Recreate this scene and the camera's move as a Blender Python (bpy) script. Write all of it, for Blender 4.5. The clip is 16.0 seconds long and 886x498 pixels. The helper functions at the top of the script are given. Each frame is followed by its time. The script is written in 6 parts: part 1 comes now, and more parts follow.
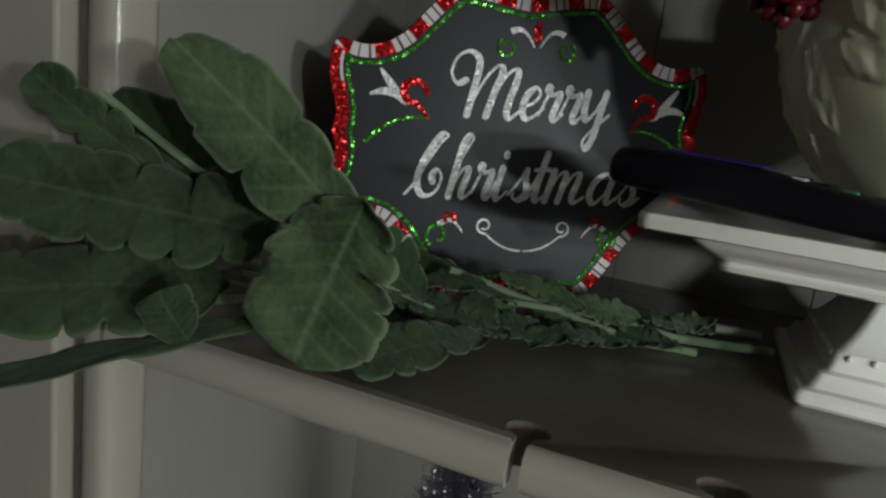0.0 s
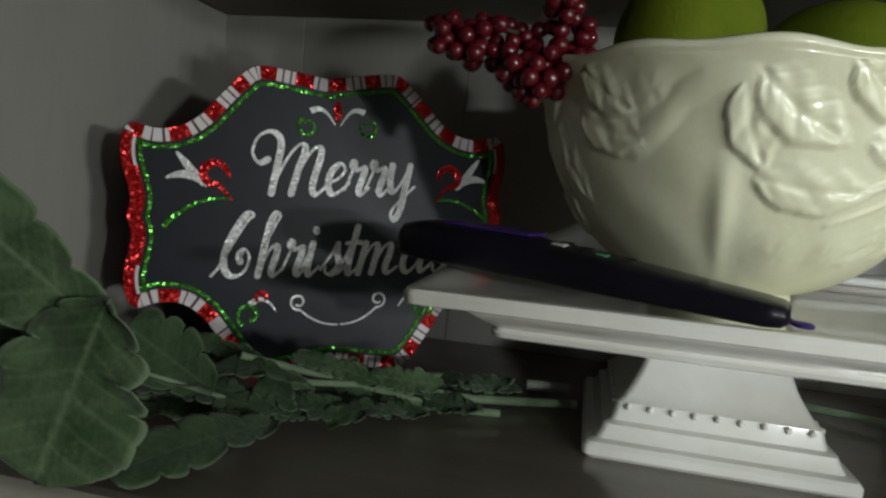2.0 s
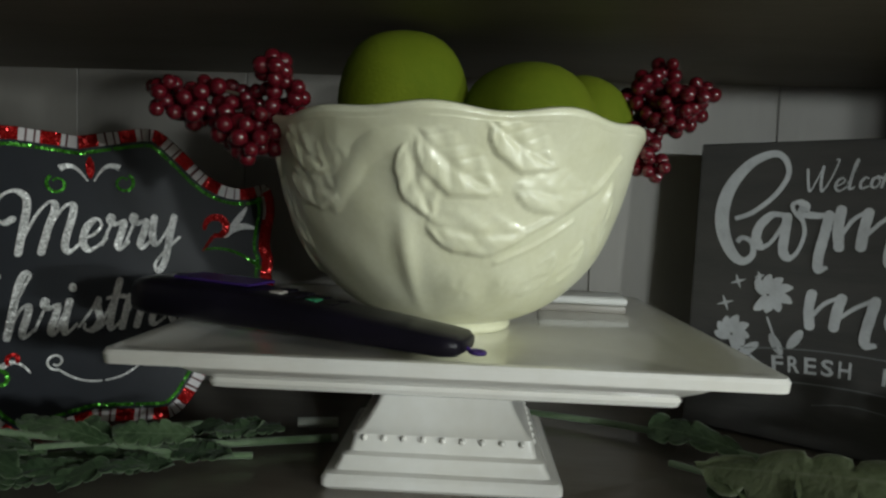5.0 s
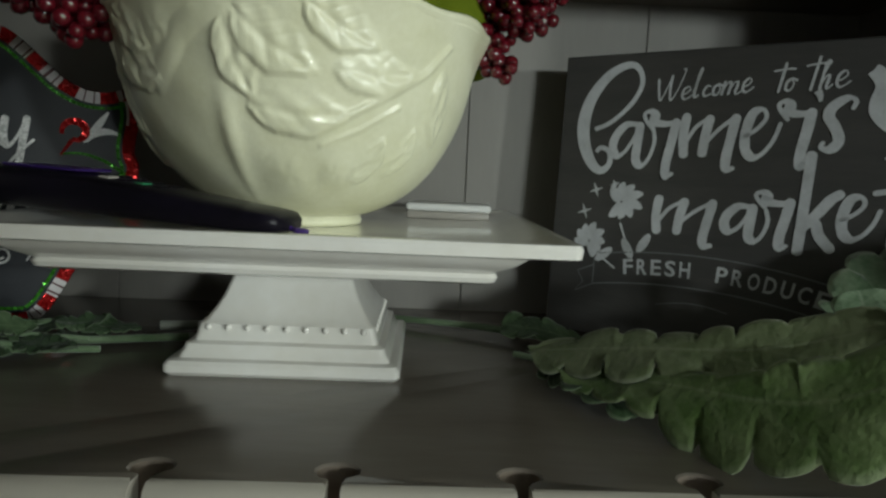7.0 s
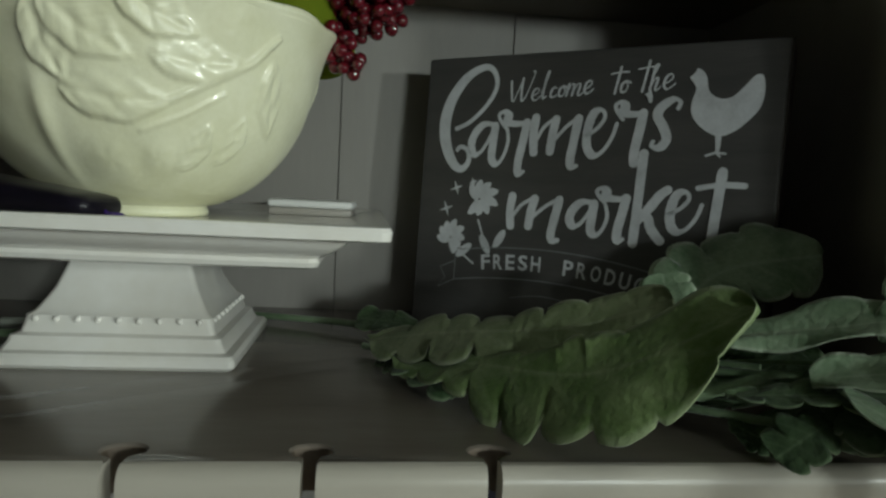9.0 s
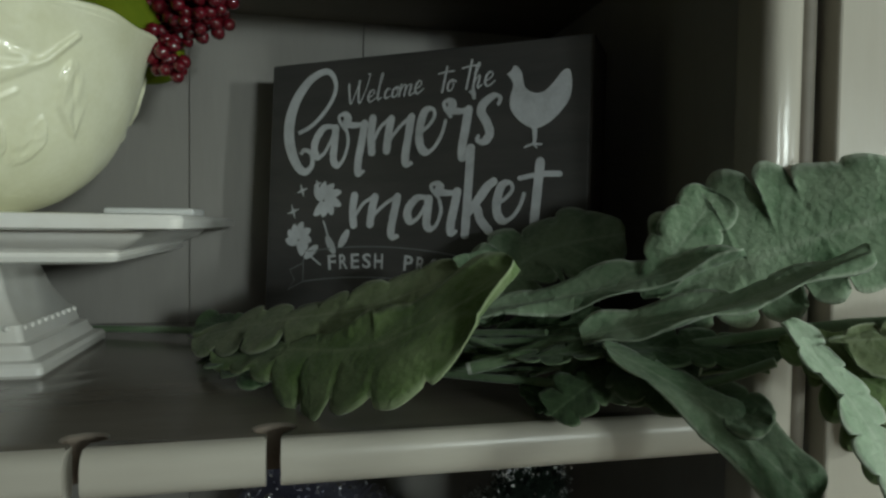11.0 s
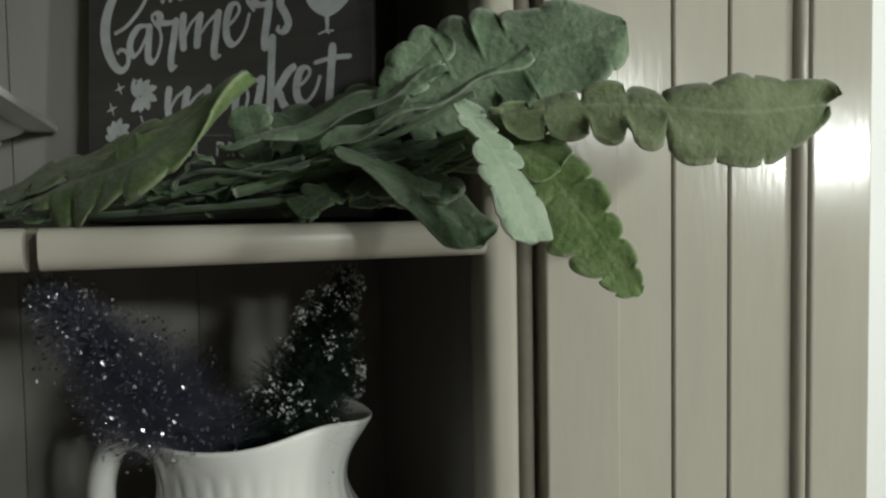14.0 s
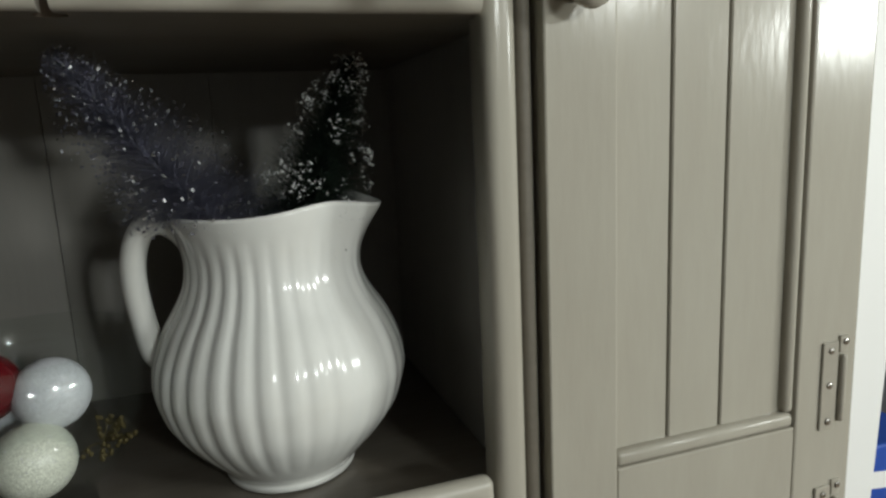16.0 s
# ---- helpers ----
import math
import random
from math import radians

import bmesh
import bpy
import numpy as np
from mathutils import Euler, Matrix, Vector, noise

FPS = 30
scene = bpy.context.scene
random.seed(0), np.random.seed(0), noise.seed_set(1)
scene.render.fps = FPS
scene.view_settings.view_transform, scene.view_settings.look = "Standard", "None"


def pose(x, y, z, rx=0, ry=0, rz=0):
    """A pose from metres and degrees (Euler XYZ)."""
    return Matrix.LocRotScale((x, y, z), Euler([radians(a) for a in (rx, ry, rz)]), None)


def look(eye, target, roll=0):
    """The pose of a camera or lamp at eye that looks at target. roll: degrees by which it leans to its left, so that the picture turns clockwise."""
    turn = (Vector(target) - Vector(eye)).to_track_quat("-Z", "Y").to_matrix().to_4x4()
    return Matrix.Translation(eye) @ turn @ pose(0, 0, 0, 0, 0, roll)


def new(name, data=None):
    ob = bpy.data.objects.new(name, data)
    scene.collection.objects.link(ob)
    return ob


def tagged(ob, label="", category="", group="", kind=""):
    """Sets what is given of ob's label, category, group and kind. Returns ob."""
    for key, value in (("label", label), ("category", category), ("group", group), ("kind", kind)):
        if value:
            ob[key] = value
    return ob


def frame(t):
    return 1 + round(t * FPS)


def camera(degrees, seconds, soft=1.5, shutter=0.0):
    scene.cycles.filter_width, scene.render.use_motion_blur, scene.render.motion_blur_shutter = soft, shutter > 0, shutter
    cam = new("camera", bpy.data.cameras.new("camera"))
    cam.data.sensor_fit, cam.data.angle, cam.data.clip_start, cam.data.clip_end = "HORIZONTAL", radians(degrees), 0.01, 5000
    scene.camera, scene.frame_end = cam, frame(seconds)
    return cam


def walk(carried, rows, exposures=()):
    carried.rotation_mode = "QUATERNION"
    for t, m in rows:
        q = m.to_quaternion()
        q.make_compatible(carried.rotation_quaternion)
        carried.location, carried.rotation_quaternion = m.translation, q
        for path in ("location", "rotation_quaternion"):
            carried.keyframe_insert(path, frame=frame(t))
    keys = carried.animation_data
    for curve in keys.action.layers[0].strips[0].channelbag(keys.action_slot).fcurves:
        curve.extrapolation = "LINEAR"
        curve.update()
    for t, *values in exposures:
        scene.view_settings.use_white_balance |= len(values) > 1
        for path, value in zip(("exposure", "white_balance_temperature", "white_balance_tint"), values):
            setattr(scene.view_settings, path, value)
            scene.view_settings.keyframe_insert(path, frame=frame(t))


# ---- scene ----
cam = camera(68.1, 16.0, soft=2.5)
PATH = [
    (0, (0.008, 0.039, 1.402), (-0.696, 1.865, 0.99), 7.5),
    (0.5, (0.025, 0.044, 1.405), (-0.605, 1.903, 1.024), 6.8),
    (1, (0.038, 0.049, 1.41), (-0.527, 1.94, 1.084), 6.2),
    (1.5, (0.048, 0.047, 1.416), (-0.439, 1.969, 1.155), 5.2),
    (2, (0.058, 0.053, 1.419), (-0.357, 1.998, 1.212), 4.8),
    (2.5, (0.072, 0.057, 1.427), (-0.272, 2.02, 1.258), 4.9),
    (3, (0.087, 0.057, 1.438), (-0.185, 2.034, 1.305), 4.7),
    (3.5, (0.103, 0.06, 1.442), (-0.12, 2.044, 1.335), 4.2),
    (4, (0.121, 0.054, 1.448), (-0.059, 2.044, 1.352), 2.7),
    (6.5, (0.195, 0.032, 1.409), (0.227, 2.022, 1.209), 3.0),
    (7, (0.216, 0.03, 1.402), (0.279, 2.015, 1.171), 2.5),
    (7.5, (0.231, 0.027, 1.398), (0.343, 2.01, 1.158), 2.3),
    (8, (0.246, 0.022, 1.396), (0.41, 2.003, 1.172), 2.6),
    (10.5, (0.327, 0.006, 1.374), (0.694, 1.97, 1.282), 1.6),
    (11, (0.343, -0.003, 1.368), (0.786, 1.946, 1.294), 0.7),
    (11.5, (0.361, -0.013, 1.358), (0.875, 1.919, 1.296), 0.3),
    (12, (0.369, -0.03, 1.347), (0.93, 1.888, 1.278), -0.4),
    (12.5, (0.374, -0.044, 1.331), (0.956, 1.867, 1.242), -0.8),
    (13, (0.385, -0.053, 1.313), (0.958, 1.86, 1.206), -0.8),
    (13.5, (0.401, -0.066, 1.3), (1.01, 1.837, 1.196), -1.2),
    (14, (0.408, -0.078, 1.28), (1.103, 1.795, 1.188), -1.0),
    (14.5, (0.408, -0.092, 1.253), (1.163, 1.757, 1.152), -1.4),
    (15, (0.405, -0.105, 1.236), (1.122, 1.755, 1.072), -1.9),
    (15.5, (0.403, -0.102, 1.214), (1.068, 1.762, 0.927), -2.1),
    (16, (0.409, -0.105, 1.193), (1.023, 1.763, 0.83), -2.8),
]
walk(cam, [(t, look(eye, target, roll)) for t, eye, target, roll in PATH], [(0.0, -0.04, 6260, 10), (4.0, -0.17, 6240, 9), (6.5, -0.25, 6240, 5), (8.0, -0.31, 6260, 3), (11.0, -0.52, 6150, 1), (13.0, -0.43, 6300, 4), (14.5, -0.36, 6440, 8), (16.0, -0.32, 6380, 9)])

# ---- light: three groups of warm-white bulbs in the room, to the right of and behind the walker ----
world = bpy.data.worlds.new("room_glow")
world.use_nodes = True
world.node_tree.nodes["Background"].inputs["Color"].default_value = (0.9, 0.95, 1.0, 1)
world.node_tree.nodes["Background"].inputs["Strength"].default_value = 0.003
scene.world = world


def bulb(name, place, watts, colour, radius=0.05):
    data = bpy.data.lights.new(name, "POINT")
    data.energy, data.color, data.shadow_soft_size = watts, colour, radius
    lamp = new(name, data)
    lamp.location = place
    return lamp


RIGHT_LAMP = Vector((2.80, -1.35, 1.51))
MIDDLE_LAMP = Vector((1.65, -1.20, 1.64))
FRONT_LAMP = Vector((1.10, -1.75, 1.61))
for i in range(2):
    bulb("bulb_right", RIGHT_LAMP + Vector((0.10, 0.12, 0)) * (i - 0.5), 50.0, (0.96, 1.0, 0.95))
bulb("bulb_middle", MIDDLE_LAMP, 37.0, (0.96, 1.0, 0.95))
for i in range(2):
    bulb("bulb_front", FRONT_LAMP + Vector((0.13, 0.02, 0)) * (i - 0.5), 31.0, (0.96, 1.0, 0.96))

# ---- materials ----


def material(name, colour, rough=0.5, metal=0.0, second=None, scale=20.0, amount=0.5, bump=0.0, bump_scale=60.0, stretch=(1, 1, 1), sheen=0.0, coat=0.0, spec=0.5, sub=0.0, span=(0.45, 0.9)):
    """A principled surface with two scales of mottling and a fine relief."""
    mat = bpy.data.materials.new(name)
    mat.use_nodes = True
    nt = mat.node_tree
    bsdf = nt.nodes["Principled BSDF"]
    bsdf.inputs["Roughness"].default_value = rough
    bsdf.inputs["Metallic"].default_value = metal
    bsdf.inputs["Sheen Weight"].default_value = sheen
    bsdf.inputs["Coat Weight"].default_value = coat
    bsdf.inputs["Coat Roughness"].default_value = 0.08
    bsdf.inputs["Specular IOR Level"].default_value = spec
    bsdf.inputs["Subsurface Weight"].default_value = sub
    bsdf.inputs["Subsurface Radius"].default_value = (0.01, 0.008, 0.006)
    coords = nt.nodes.new("ShaderNodeTexCoord")
    mapping = nt.nodes.new("ShaderNodeMapping")
    mapping.inputs["Scale"].default_value = stretch
    nt.links.new(coords.outputs["Object"], mapping.inputs["Vector"])
    second = second or tuple(c * 0.8 for c in colour)
    coarse = nt.nodes.new("ShaderNodeTexNoise")
    coarse.inputs["Scale"].default_value, coarse.inputs["Detail"].default_value = scale, 5
    fine = nt.nodes.new("ShaderNodeTexNoise")
    fine.inputs["Scale"].default_value, fine.inputs["Detail"].default_value = scale * 9, 3
    add = nt.nodes.new("ShaderNodeMath")
    add.operation = "MULTIPLY_ADD"
    add.inputs[1].default_value, add.inputs[2].default_value = 0.35, 0
    ramp = nt.nodes.new("ShaderNodeMapRange")
    ramp.inputs["From Min"].default_value, ramp.inputs["From Max"].default_value = span
    ramp.inputs["To Max"].default_value = amount
    mix = nt.nodes.new("ShaderNodeMix")
    mix.data_type = "RGBA"
    mix.inputs["A"].default_value, mix.inputs["B"].default_value = (*colour, 1), (*second, 1)
    for node in (coarse, fine):
        nt.links.new(mapping.outputs["Vector"], node.inputs["Vector"])
    nt.links.new(fine.outputs["Fac"], add.inputs[0])
    nt.links.new(coarse.outputs["Fac"], add.inputs[2])
    nt.links.new(add.outputs[0], ramp.inputs["Value"])
    nt.links.new(ramp.outputs["Result"], mix.inputs["Factor"])
    nt.links.new(mix.outputs["Result"], bsdf.inputs["Base Color"])
    if bump:
        grain = nt.nodes.new("ShaderNodeTexNoise")
        grain.inputs["Scale"].default_value, grain.inputs["Detail"].default_value = bump_scale, 4
        relief = nt.nodes.new("ShaderNodeBump")
        relief.inputs["Strength"].default_value, relief.inputs["Distance"].default_value = bump, 0.002
        nt.links.new(mapping.outputs["Vector"], grain.inputs["Vector"])
        nt.links.new(grain.outputs["Fac"], relief.inputs["Height"])
        nt.links.new(relief.outputs["Normal"], bsdf.inputs["Normal"])
    return mat


def glitter(name, colour, grain=900.0, metal=0.7, rough=0.22, spread=0.9):
    """Flakes, each turned its own way."""
    mat = bpy.data.materials.new(name)
    mat.use_nodes = True
    nt = mat.node_tree
    bsdf = nt.nodes["Principled BSDF"]
    bsdf.inputs["Metallic"].default_value, bsdf.inputs["Roughness"].default_value = metal, rough
    coords, cells, geo = (nt.nodes.new(k) for k in ("ShaderNodeTexCoord", "ShaderNodeTexVoronoi", "ShaderNodeNewGeometry"))
    cells.inputs["Scale"].default_value = grain
    nt.links.new(coords.outputs["Object"], cells.inputs["Vector"])
    turn = nt.nodes.new("ShaderNodeVectorMath")
    turn.operation = "MULTIPLY_ADD"
    turn.inputs[1].default_value, turn.inputs[2].default_value = (spread,) * 3, (-spread / 2,) * 3
    nt.links.new(cells.outputs["Color"], turn.inputs[0])
    add = nt.nodes.new("ShaderNodeVectorMath")
    norm = nt.nodes.new("ShaderNodeVectorMath")
    norm.operation = "NORMALIZE"
    nt.links.new(turn.outputs[0], add.inputs[0])
    nt.links.new(geo.outputs["Normal"], add.inputs[1])
    nt.links.new(add.outputs[0], norm.inputs[0])
    nt.links.new(norm.outputs[0], bsdf.inputs["Normal"])
    mix = nt.nodes.new("ShaderNodeMix")
    mix.data_type = "RGBA"
    mix.inputs["A"].default_value = (*(c * 0.55 for c in colour), 1)
    mix.inputs["B"].default_value = (*colour, 1)
    nt.links.new(cells.outputs["Color"], mix.inputs["Factor"])
    nt.links.new(mix.outputs["Result"], bsdf.inputs["Base Color"])
    return mat


def leaf_material(name, green, pale, vein):
    """A felted leaf: pale margin, pale midrib and side veins, darker in between; the mesh's UV runs base to tip and side to side."""
    mat = material(name, green, 0.75, second=pale, scale=40, amount=1.0, bump=0.8, bump_scale=240, sheen=0.22, span=(0.48, 0.80))
    nt = mat.node_tree
    bsdf = nt.nodes["Principled BSDF"]
    bsdf.inputs["Sheen Roughness"].default_value = 0.5
    bsdf.inputs["Specular IOR Level"].default_value = 0.25
    base = bsdf.inputs["Base Color"].links[0].from_socket
    uv = nt.nodes.new("ShaderNodeUVMap")
    split = nt.nodes.new("ShaderNodeSeparateXYZ")
    nt.links.new(uv.outputs["UV"], split.inputs[0])

    def math_node(op, a, b=None, c=None):
        node = nt.nodes.new("ShaderNodeMath")
        node.operation = op
        for slot, value in zip(node.inputs, (a, b, c)):
            if value is None:
                continue
            if isinstance(value, (int, float)):
                slot.default_value = value
            else:
                nt.links.new(value, slot)
        return node.outputs[0]

    side = math_node("ABSOLUTE", math_node("MULTIPLY_ADD", split.outputs["Y"], 2.0, -1.0))
    margin = math_node("SMOOTH_MIN", math_node("MAXIMUM", math_node("MULTIPLY_ADD", side, 9.0, -8.0), 0.0), 1.0, 0.1)
    rib = math_node("MULTIPLY", math_node("MAXIMUM", math_node("MULTIPLY_ADD", side, -12.0, 1.0), 0.0), 0.38)
    slant = math_node("SUBTRACT", split.outputs["X"], math_node("MULTIPLY", side, 0.16))
    wave = math_node("POWER", math_node("ABSOLUTE", math_node("SINE", math_node("MULTIPLY", slant, 26.0))), 18.0)
    veins = math_node("MULTIPLY", wave, 0.16)
    total = math_node("MINIMUM", math_node("ADD", math_node("ADD", margin, rib), veins), 0.8)
    mix = nt.nodes.new("ShaderNodeMix")
    mix.data_type = "RGBA"
    mix.inputs["B"].default_value = (*vein, 1)
    nt.links.new(total, mix.inputs["Factor"])
    nt.links.new(base, mix.inputs["A"])
    nt.links.new(mix.outputs["Result"], bsdf.inputs["Base Color"])
    thin = nt.nodes.new("ShaderNodeBsdfTranslucent")
    both = nt.nodes.new("ShaderNodeMixShader")
    both.inputs[0].default_value = 0.22
    nt.links.new(mix.outputs["Result"], thin.inputs["Color"])
    nt.links.new(bsdf.outputs[0], both.inputs[1])
    nt.links.new(thin.outputs[0], both.inputs[2])
    nt.links.new(both.outputs[0], nt.nodes["Material Output"].inputs["Surface"])
    return mat


PAINT = material("greige_paint", (0.42, 0.395, 0.335), 0.19, second=(0.35, 0.32, 0.265), scale=5, amount=0.55, bump=0.085, bump_scale=70, stretch=(3, 3, 0.6), spec=0.26)
PAINT_ACROSS = material("greige_paint_shelf", (0.45, 0.425, 0.365), 0.32, second=(0.37, 0.34, 0.285), scale=5, amount=0.55, bump=0.10, bump_scale=30, stretch=(1, 6, 6))
# shelf paint browned and darkened for the grazing light on upward faces
SHADED_TOP = material("shaded_brown_greige_paint", (0.165, 0.145, 0.120), 0.20, second=(0.115, 0.098, 0.080), scale=5, amount=0.7, bump=0.03, bump_scale=40, stretch=(1, 5, 5))
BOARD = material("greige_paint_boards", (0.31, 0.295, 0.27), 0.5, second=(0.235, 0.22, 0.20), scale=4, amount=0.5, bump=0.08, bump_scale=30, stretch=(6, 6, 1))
# darker copy of the greige, holding the shade of shelf undersides and beads
SHADED_PAINT = material("shaded_matt_brown_greige", (0.20, 0.18, 0.145), 0.6, second=(0.14, 0.12, 0.095), scale=5, amount=0.7, bump=0.1, bump_scale=40, stretch=(1, 5, 5))
SLOTWOOD = material("bare_brown_wood", (0.21, 0.170, 0.130), 0.7, second=(0.10, 0.078, 0.06), scale=90, amount=0.8, bump=0.3, bump_scale=200)
GROOVE = material("dark_groove", (0.05, 0.038, 0.03), 0.7)
PORCELAIN = material("white_glazed_ceramic", (0.80, 0.80, 0.77), 0.16, second=(0.72, 0.71, 0.66), scale=10, amount=0.5, coat=0.5)
CREAM = material("cream_glazed_ceramic", (0.84, 0.835, 0.63), 0.38, second=(0.70, 0.69, 0.46), scale=30, amount=0.8, coat=0.35, bump=0.16, bump_scale=110)
STAND_WHITE = material("ivory_glazed_ceramic", (0.86, 0.85, 0.81), 0.36, second=(0.72, 0.69, 0.61), scale=14, amount=0.7, coat=0.9, bump=0.05, bump_scale=50)
SLATE = material("chalkboard_black", (0.014, 0.016, 0.021), 0.40, second=(0.024, 0.027, 0.034), scale=9, amount=0.8, spec=0.22)
BOXBLACK = material("black_stained_wood", (0.055, 0.054, 0.053), 0.55, second=(0.085, 0.080, 0.077), scale=8, amount=0.8, bump=0.15, bump_scale=60, stretch=(1, 1, 8))
BOXSIDE = material("brown_black_wood_edge", (0.040, 0.031, 0.026), 0.6, second=(0.022, 0.018, 0.016), scale=12, amount=0.8, bump=0.2)
CHALK = material("worn_grey_white_paint", (0.70, 0.72, 0.75), 0.7, second=(0.42, 0.43, 0.45), scale=60, amount=0.7)
CHALK_DIM = material("thin_grey_paint", (0.22, 0.23, 0.24), 0.7, second=(0.12, 0.12, 0.13), scale=60, amount=0.7)
SILVER = glitter("silver_glitter", (0.86, 0.86, 0.84), 900, 0.15, 0.35, 0.45)
RED = glitter("red_glitter", (0.75, 0.02, 0.02), 700, 0.55, 0.25, 1.0)
GREEN = glitter("green_glitter", (0.12, 0.52, 0.05), 700, 0.6, 0.25, 1.0)
WHITESTRIPE = material("white_sign_paint", (0.72, 0.68, 0.68), 0.5)
DARKSTRIPE = material("maroon_sign_paint", (0.10, 0.02, 0.02), 0.5)
BLACKPLASTIC = material("black_plastic", (0.007, 0.006, 0.009), 0.28, second=(0.014, 0.011, 0.022), scale=20, spec=0.18)
PURPLE = material("purple_plastic", (0.05, 0.02, 0.16), 0.35)
GREENKEY = material("green_key", (0.05, 0.30, 0.14), 0.4)
GREYKEY = material("grey_key", (0.45, 0.42, 0.38), 0.4)
APPLE = material("fuzzy_green_apple", (0.095, 0.138, 0.004), 0.85, second=(0.15, 0.178, 0.007), scale=18, amount=0.7, bump=0.3, bump_scale=520, sheen=0.0, spec=0.2)
BERRY = material("dark_red_berry", (0.11, 0.006, 0.012), 0.15, second=(0.06, 0.003, 0.007), scale=60, coat=0.5, sub=0.1)
TWIG = material("brown_twig", (0.06, 0.04, 0.025), 0.8, bump=0.4)
STEM = material("felted_green_stem", (0.10, 0.17, 0.075), 0.8, second=(0.22, 0.28, 0.18), scale=40, amount=0.7, bump=0.4, bump_scale=300, sheen=0.3)
CUT = material("pale_cut_stem", (0.42, 0.45, 0.38), 0.7)
LEAF = leaf_material("felted_leaf", (0.027, 0.060, 0.019), (0.082, 0.132, 0.060), (0.20, 0.27, 0.155))
# darker copy of the felted leaf, standing in for shade over the left spray
LEAF_SHADED = leaf_material("shaded_felted_leaf", (0.018, 0.042, 0.014), (0.046, 0.080, 0.034), (0.105, 0.150, 0.080))
LEAF_PALE = leaf_material("grey_green_felted_leaf", (0.112, 0.190, 0.098), (0.25, 0.335, 0.215), (0.40, 0.47, 0.35))
LEAF_BRIGHT = leaf_material("fresh_green_felted_leaf", (0.105, 0.180, 0.045), (0.20, 0.275, 0.11), (0.34, 0.41, 0.23))
LEAF_OLIVE = leaf_material("olive_felted_leaf", (0.125, 0.165, 0.070), (0.22, 0.26, 0.14), (0.33, 0.37, 0.25))
LEAF_LIGHT = leaf_material("light_felted_leaf", (0.30, 0.42, 0.27), (0.42, 0.52, 0.38), (0.55, 0.62, 0.50))
TINSEL = material("grey_violet_tinsel", (0.22, 0.22, 0.30), 0.4, metal=0.2, second=(0.34, 0.34, 0.43), scale=60)
TINSEL_GREEN = material("dark_green_bristle", (0.035, 0.062, 0.042), 0.6, second=(0.05, 0.07, 0.05), scale=60)
FLAKE = material("silver_flake", (0.90, 0.91, 0.95), 0.26, metal=1.0)
SUGAR = material("sugar_grain", (0.92, 0.92, 0.93), 0.18, metal=0.25)
FROST = material("frosted_white_tip", (0.60, 0.61, 0.60), 0.5, second=(0.35, 0.36, 0.36), scale=90)
ORN_WHITE = glitter("white_sugar_glitter", (0.74, 0.76, 0.80), 1500, 0.0, 0.35, 0.25)
ORN_CREAM = glitter("cream_sugar_glitter", (0.74, 0.77, 0.66), 1500, 0.0, 0.35, 0.25)
ORN_RED = material("red_bauble", (0.10, 0.005, 0.008), 0.2, coat=0.4)
GOLD = material("dull_gold", (0.11, 0.085, 0.03), 0.45, metal=0.5)
METAL = material("painted_steel", (0.42, 0.39, 0.33), 0.3, metal=0.12)
STEEL = material("bright_steel", (0.5, 0.48, 0.45), 0.25, metal=1.0)
WALL = material("white_wall_paint", (0.90, 0.90, 0.885), 0.55, second=(0.86, 0.86, 0.84), scale=3, amount=0.4, bump=0.05, bump_scale=120)
ROOM = material("taupe_wall_paint", (0.35, 0.342, 0.325), 0.8, second=(0.30, 0.292, 0.275), scale=3, amount=0.5)
DARKWALL = material("slate_grey_wall_paint", (0.065, 0.068, 0.075), 0.7, second=(0.05, 0.05, 0.058), scale=3, amount=0.5)
FLOORWOOD = material("brown_floor", (0.24, 0.175, 0.12), 0.4, second=(0.08, 0.055, 0.04), scale=4, amount=0.8, stretch=(1, 8, 1))
BLUE = material("blue_print", (0.02, 0.08, 0.42), 0.4)
GLASS = bpy.data.materials.new("clear_glass")
GLASS.use_nodes = True
_nt = GLASS.node_tree
_nt.nodes.remove(_nt.nodes["Principled BSDF"])
_clear, _shine, _mix = (_nt.nodes.new(n) for n in ("ShaderNodeBsdfTransparent", "ShaderNodeBsdfGlossy", "ShaderNodeMixShader"))
_clear.inputs["Color"].default_value = (0.97, 0.985, 0.98, 1)
_shine.inputs["Roughness"].default_value = 0.03
_mix.inputs[0].default_value = 0.05
_nt.links.new(_clear.outputs[0], _mix.inputs[1])
_nt.links.new(_shine.outputs[0], _mix.inputs[2])
_nt.links.new(_mix.outputs[0], _nt.nodes["Material Output"].inputs["Surface"])

# ---- building helpers ----


def thing(name, place=(0, 0, 0), label="", category="", group="", kind=""):
    ob = new(name)
    ob.location = place
    ob.empty_display_size = 0.02
    return tagged(ob, label, category, group, kind)


def mesh_of(name, verts, faces, mat, smooth=True):
    me = bpy.data.meshes.new(name)
    me.from_pydata([tuple(v) for v in verts], [], faces)
    me.materials.append(mat)
    me.polygons.foreach_set("use_smooth", [smooth] * len(me.polygons))
    me.update()
    return me


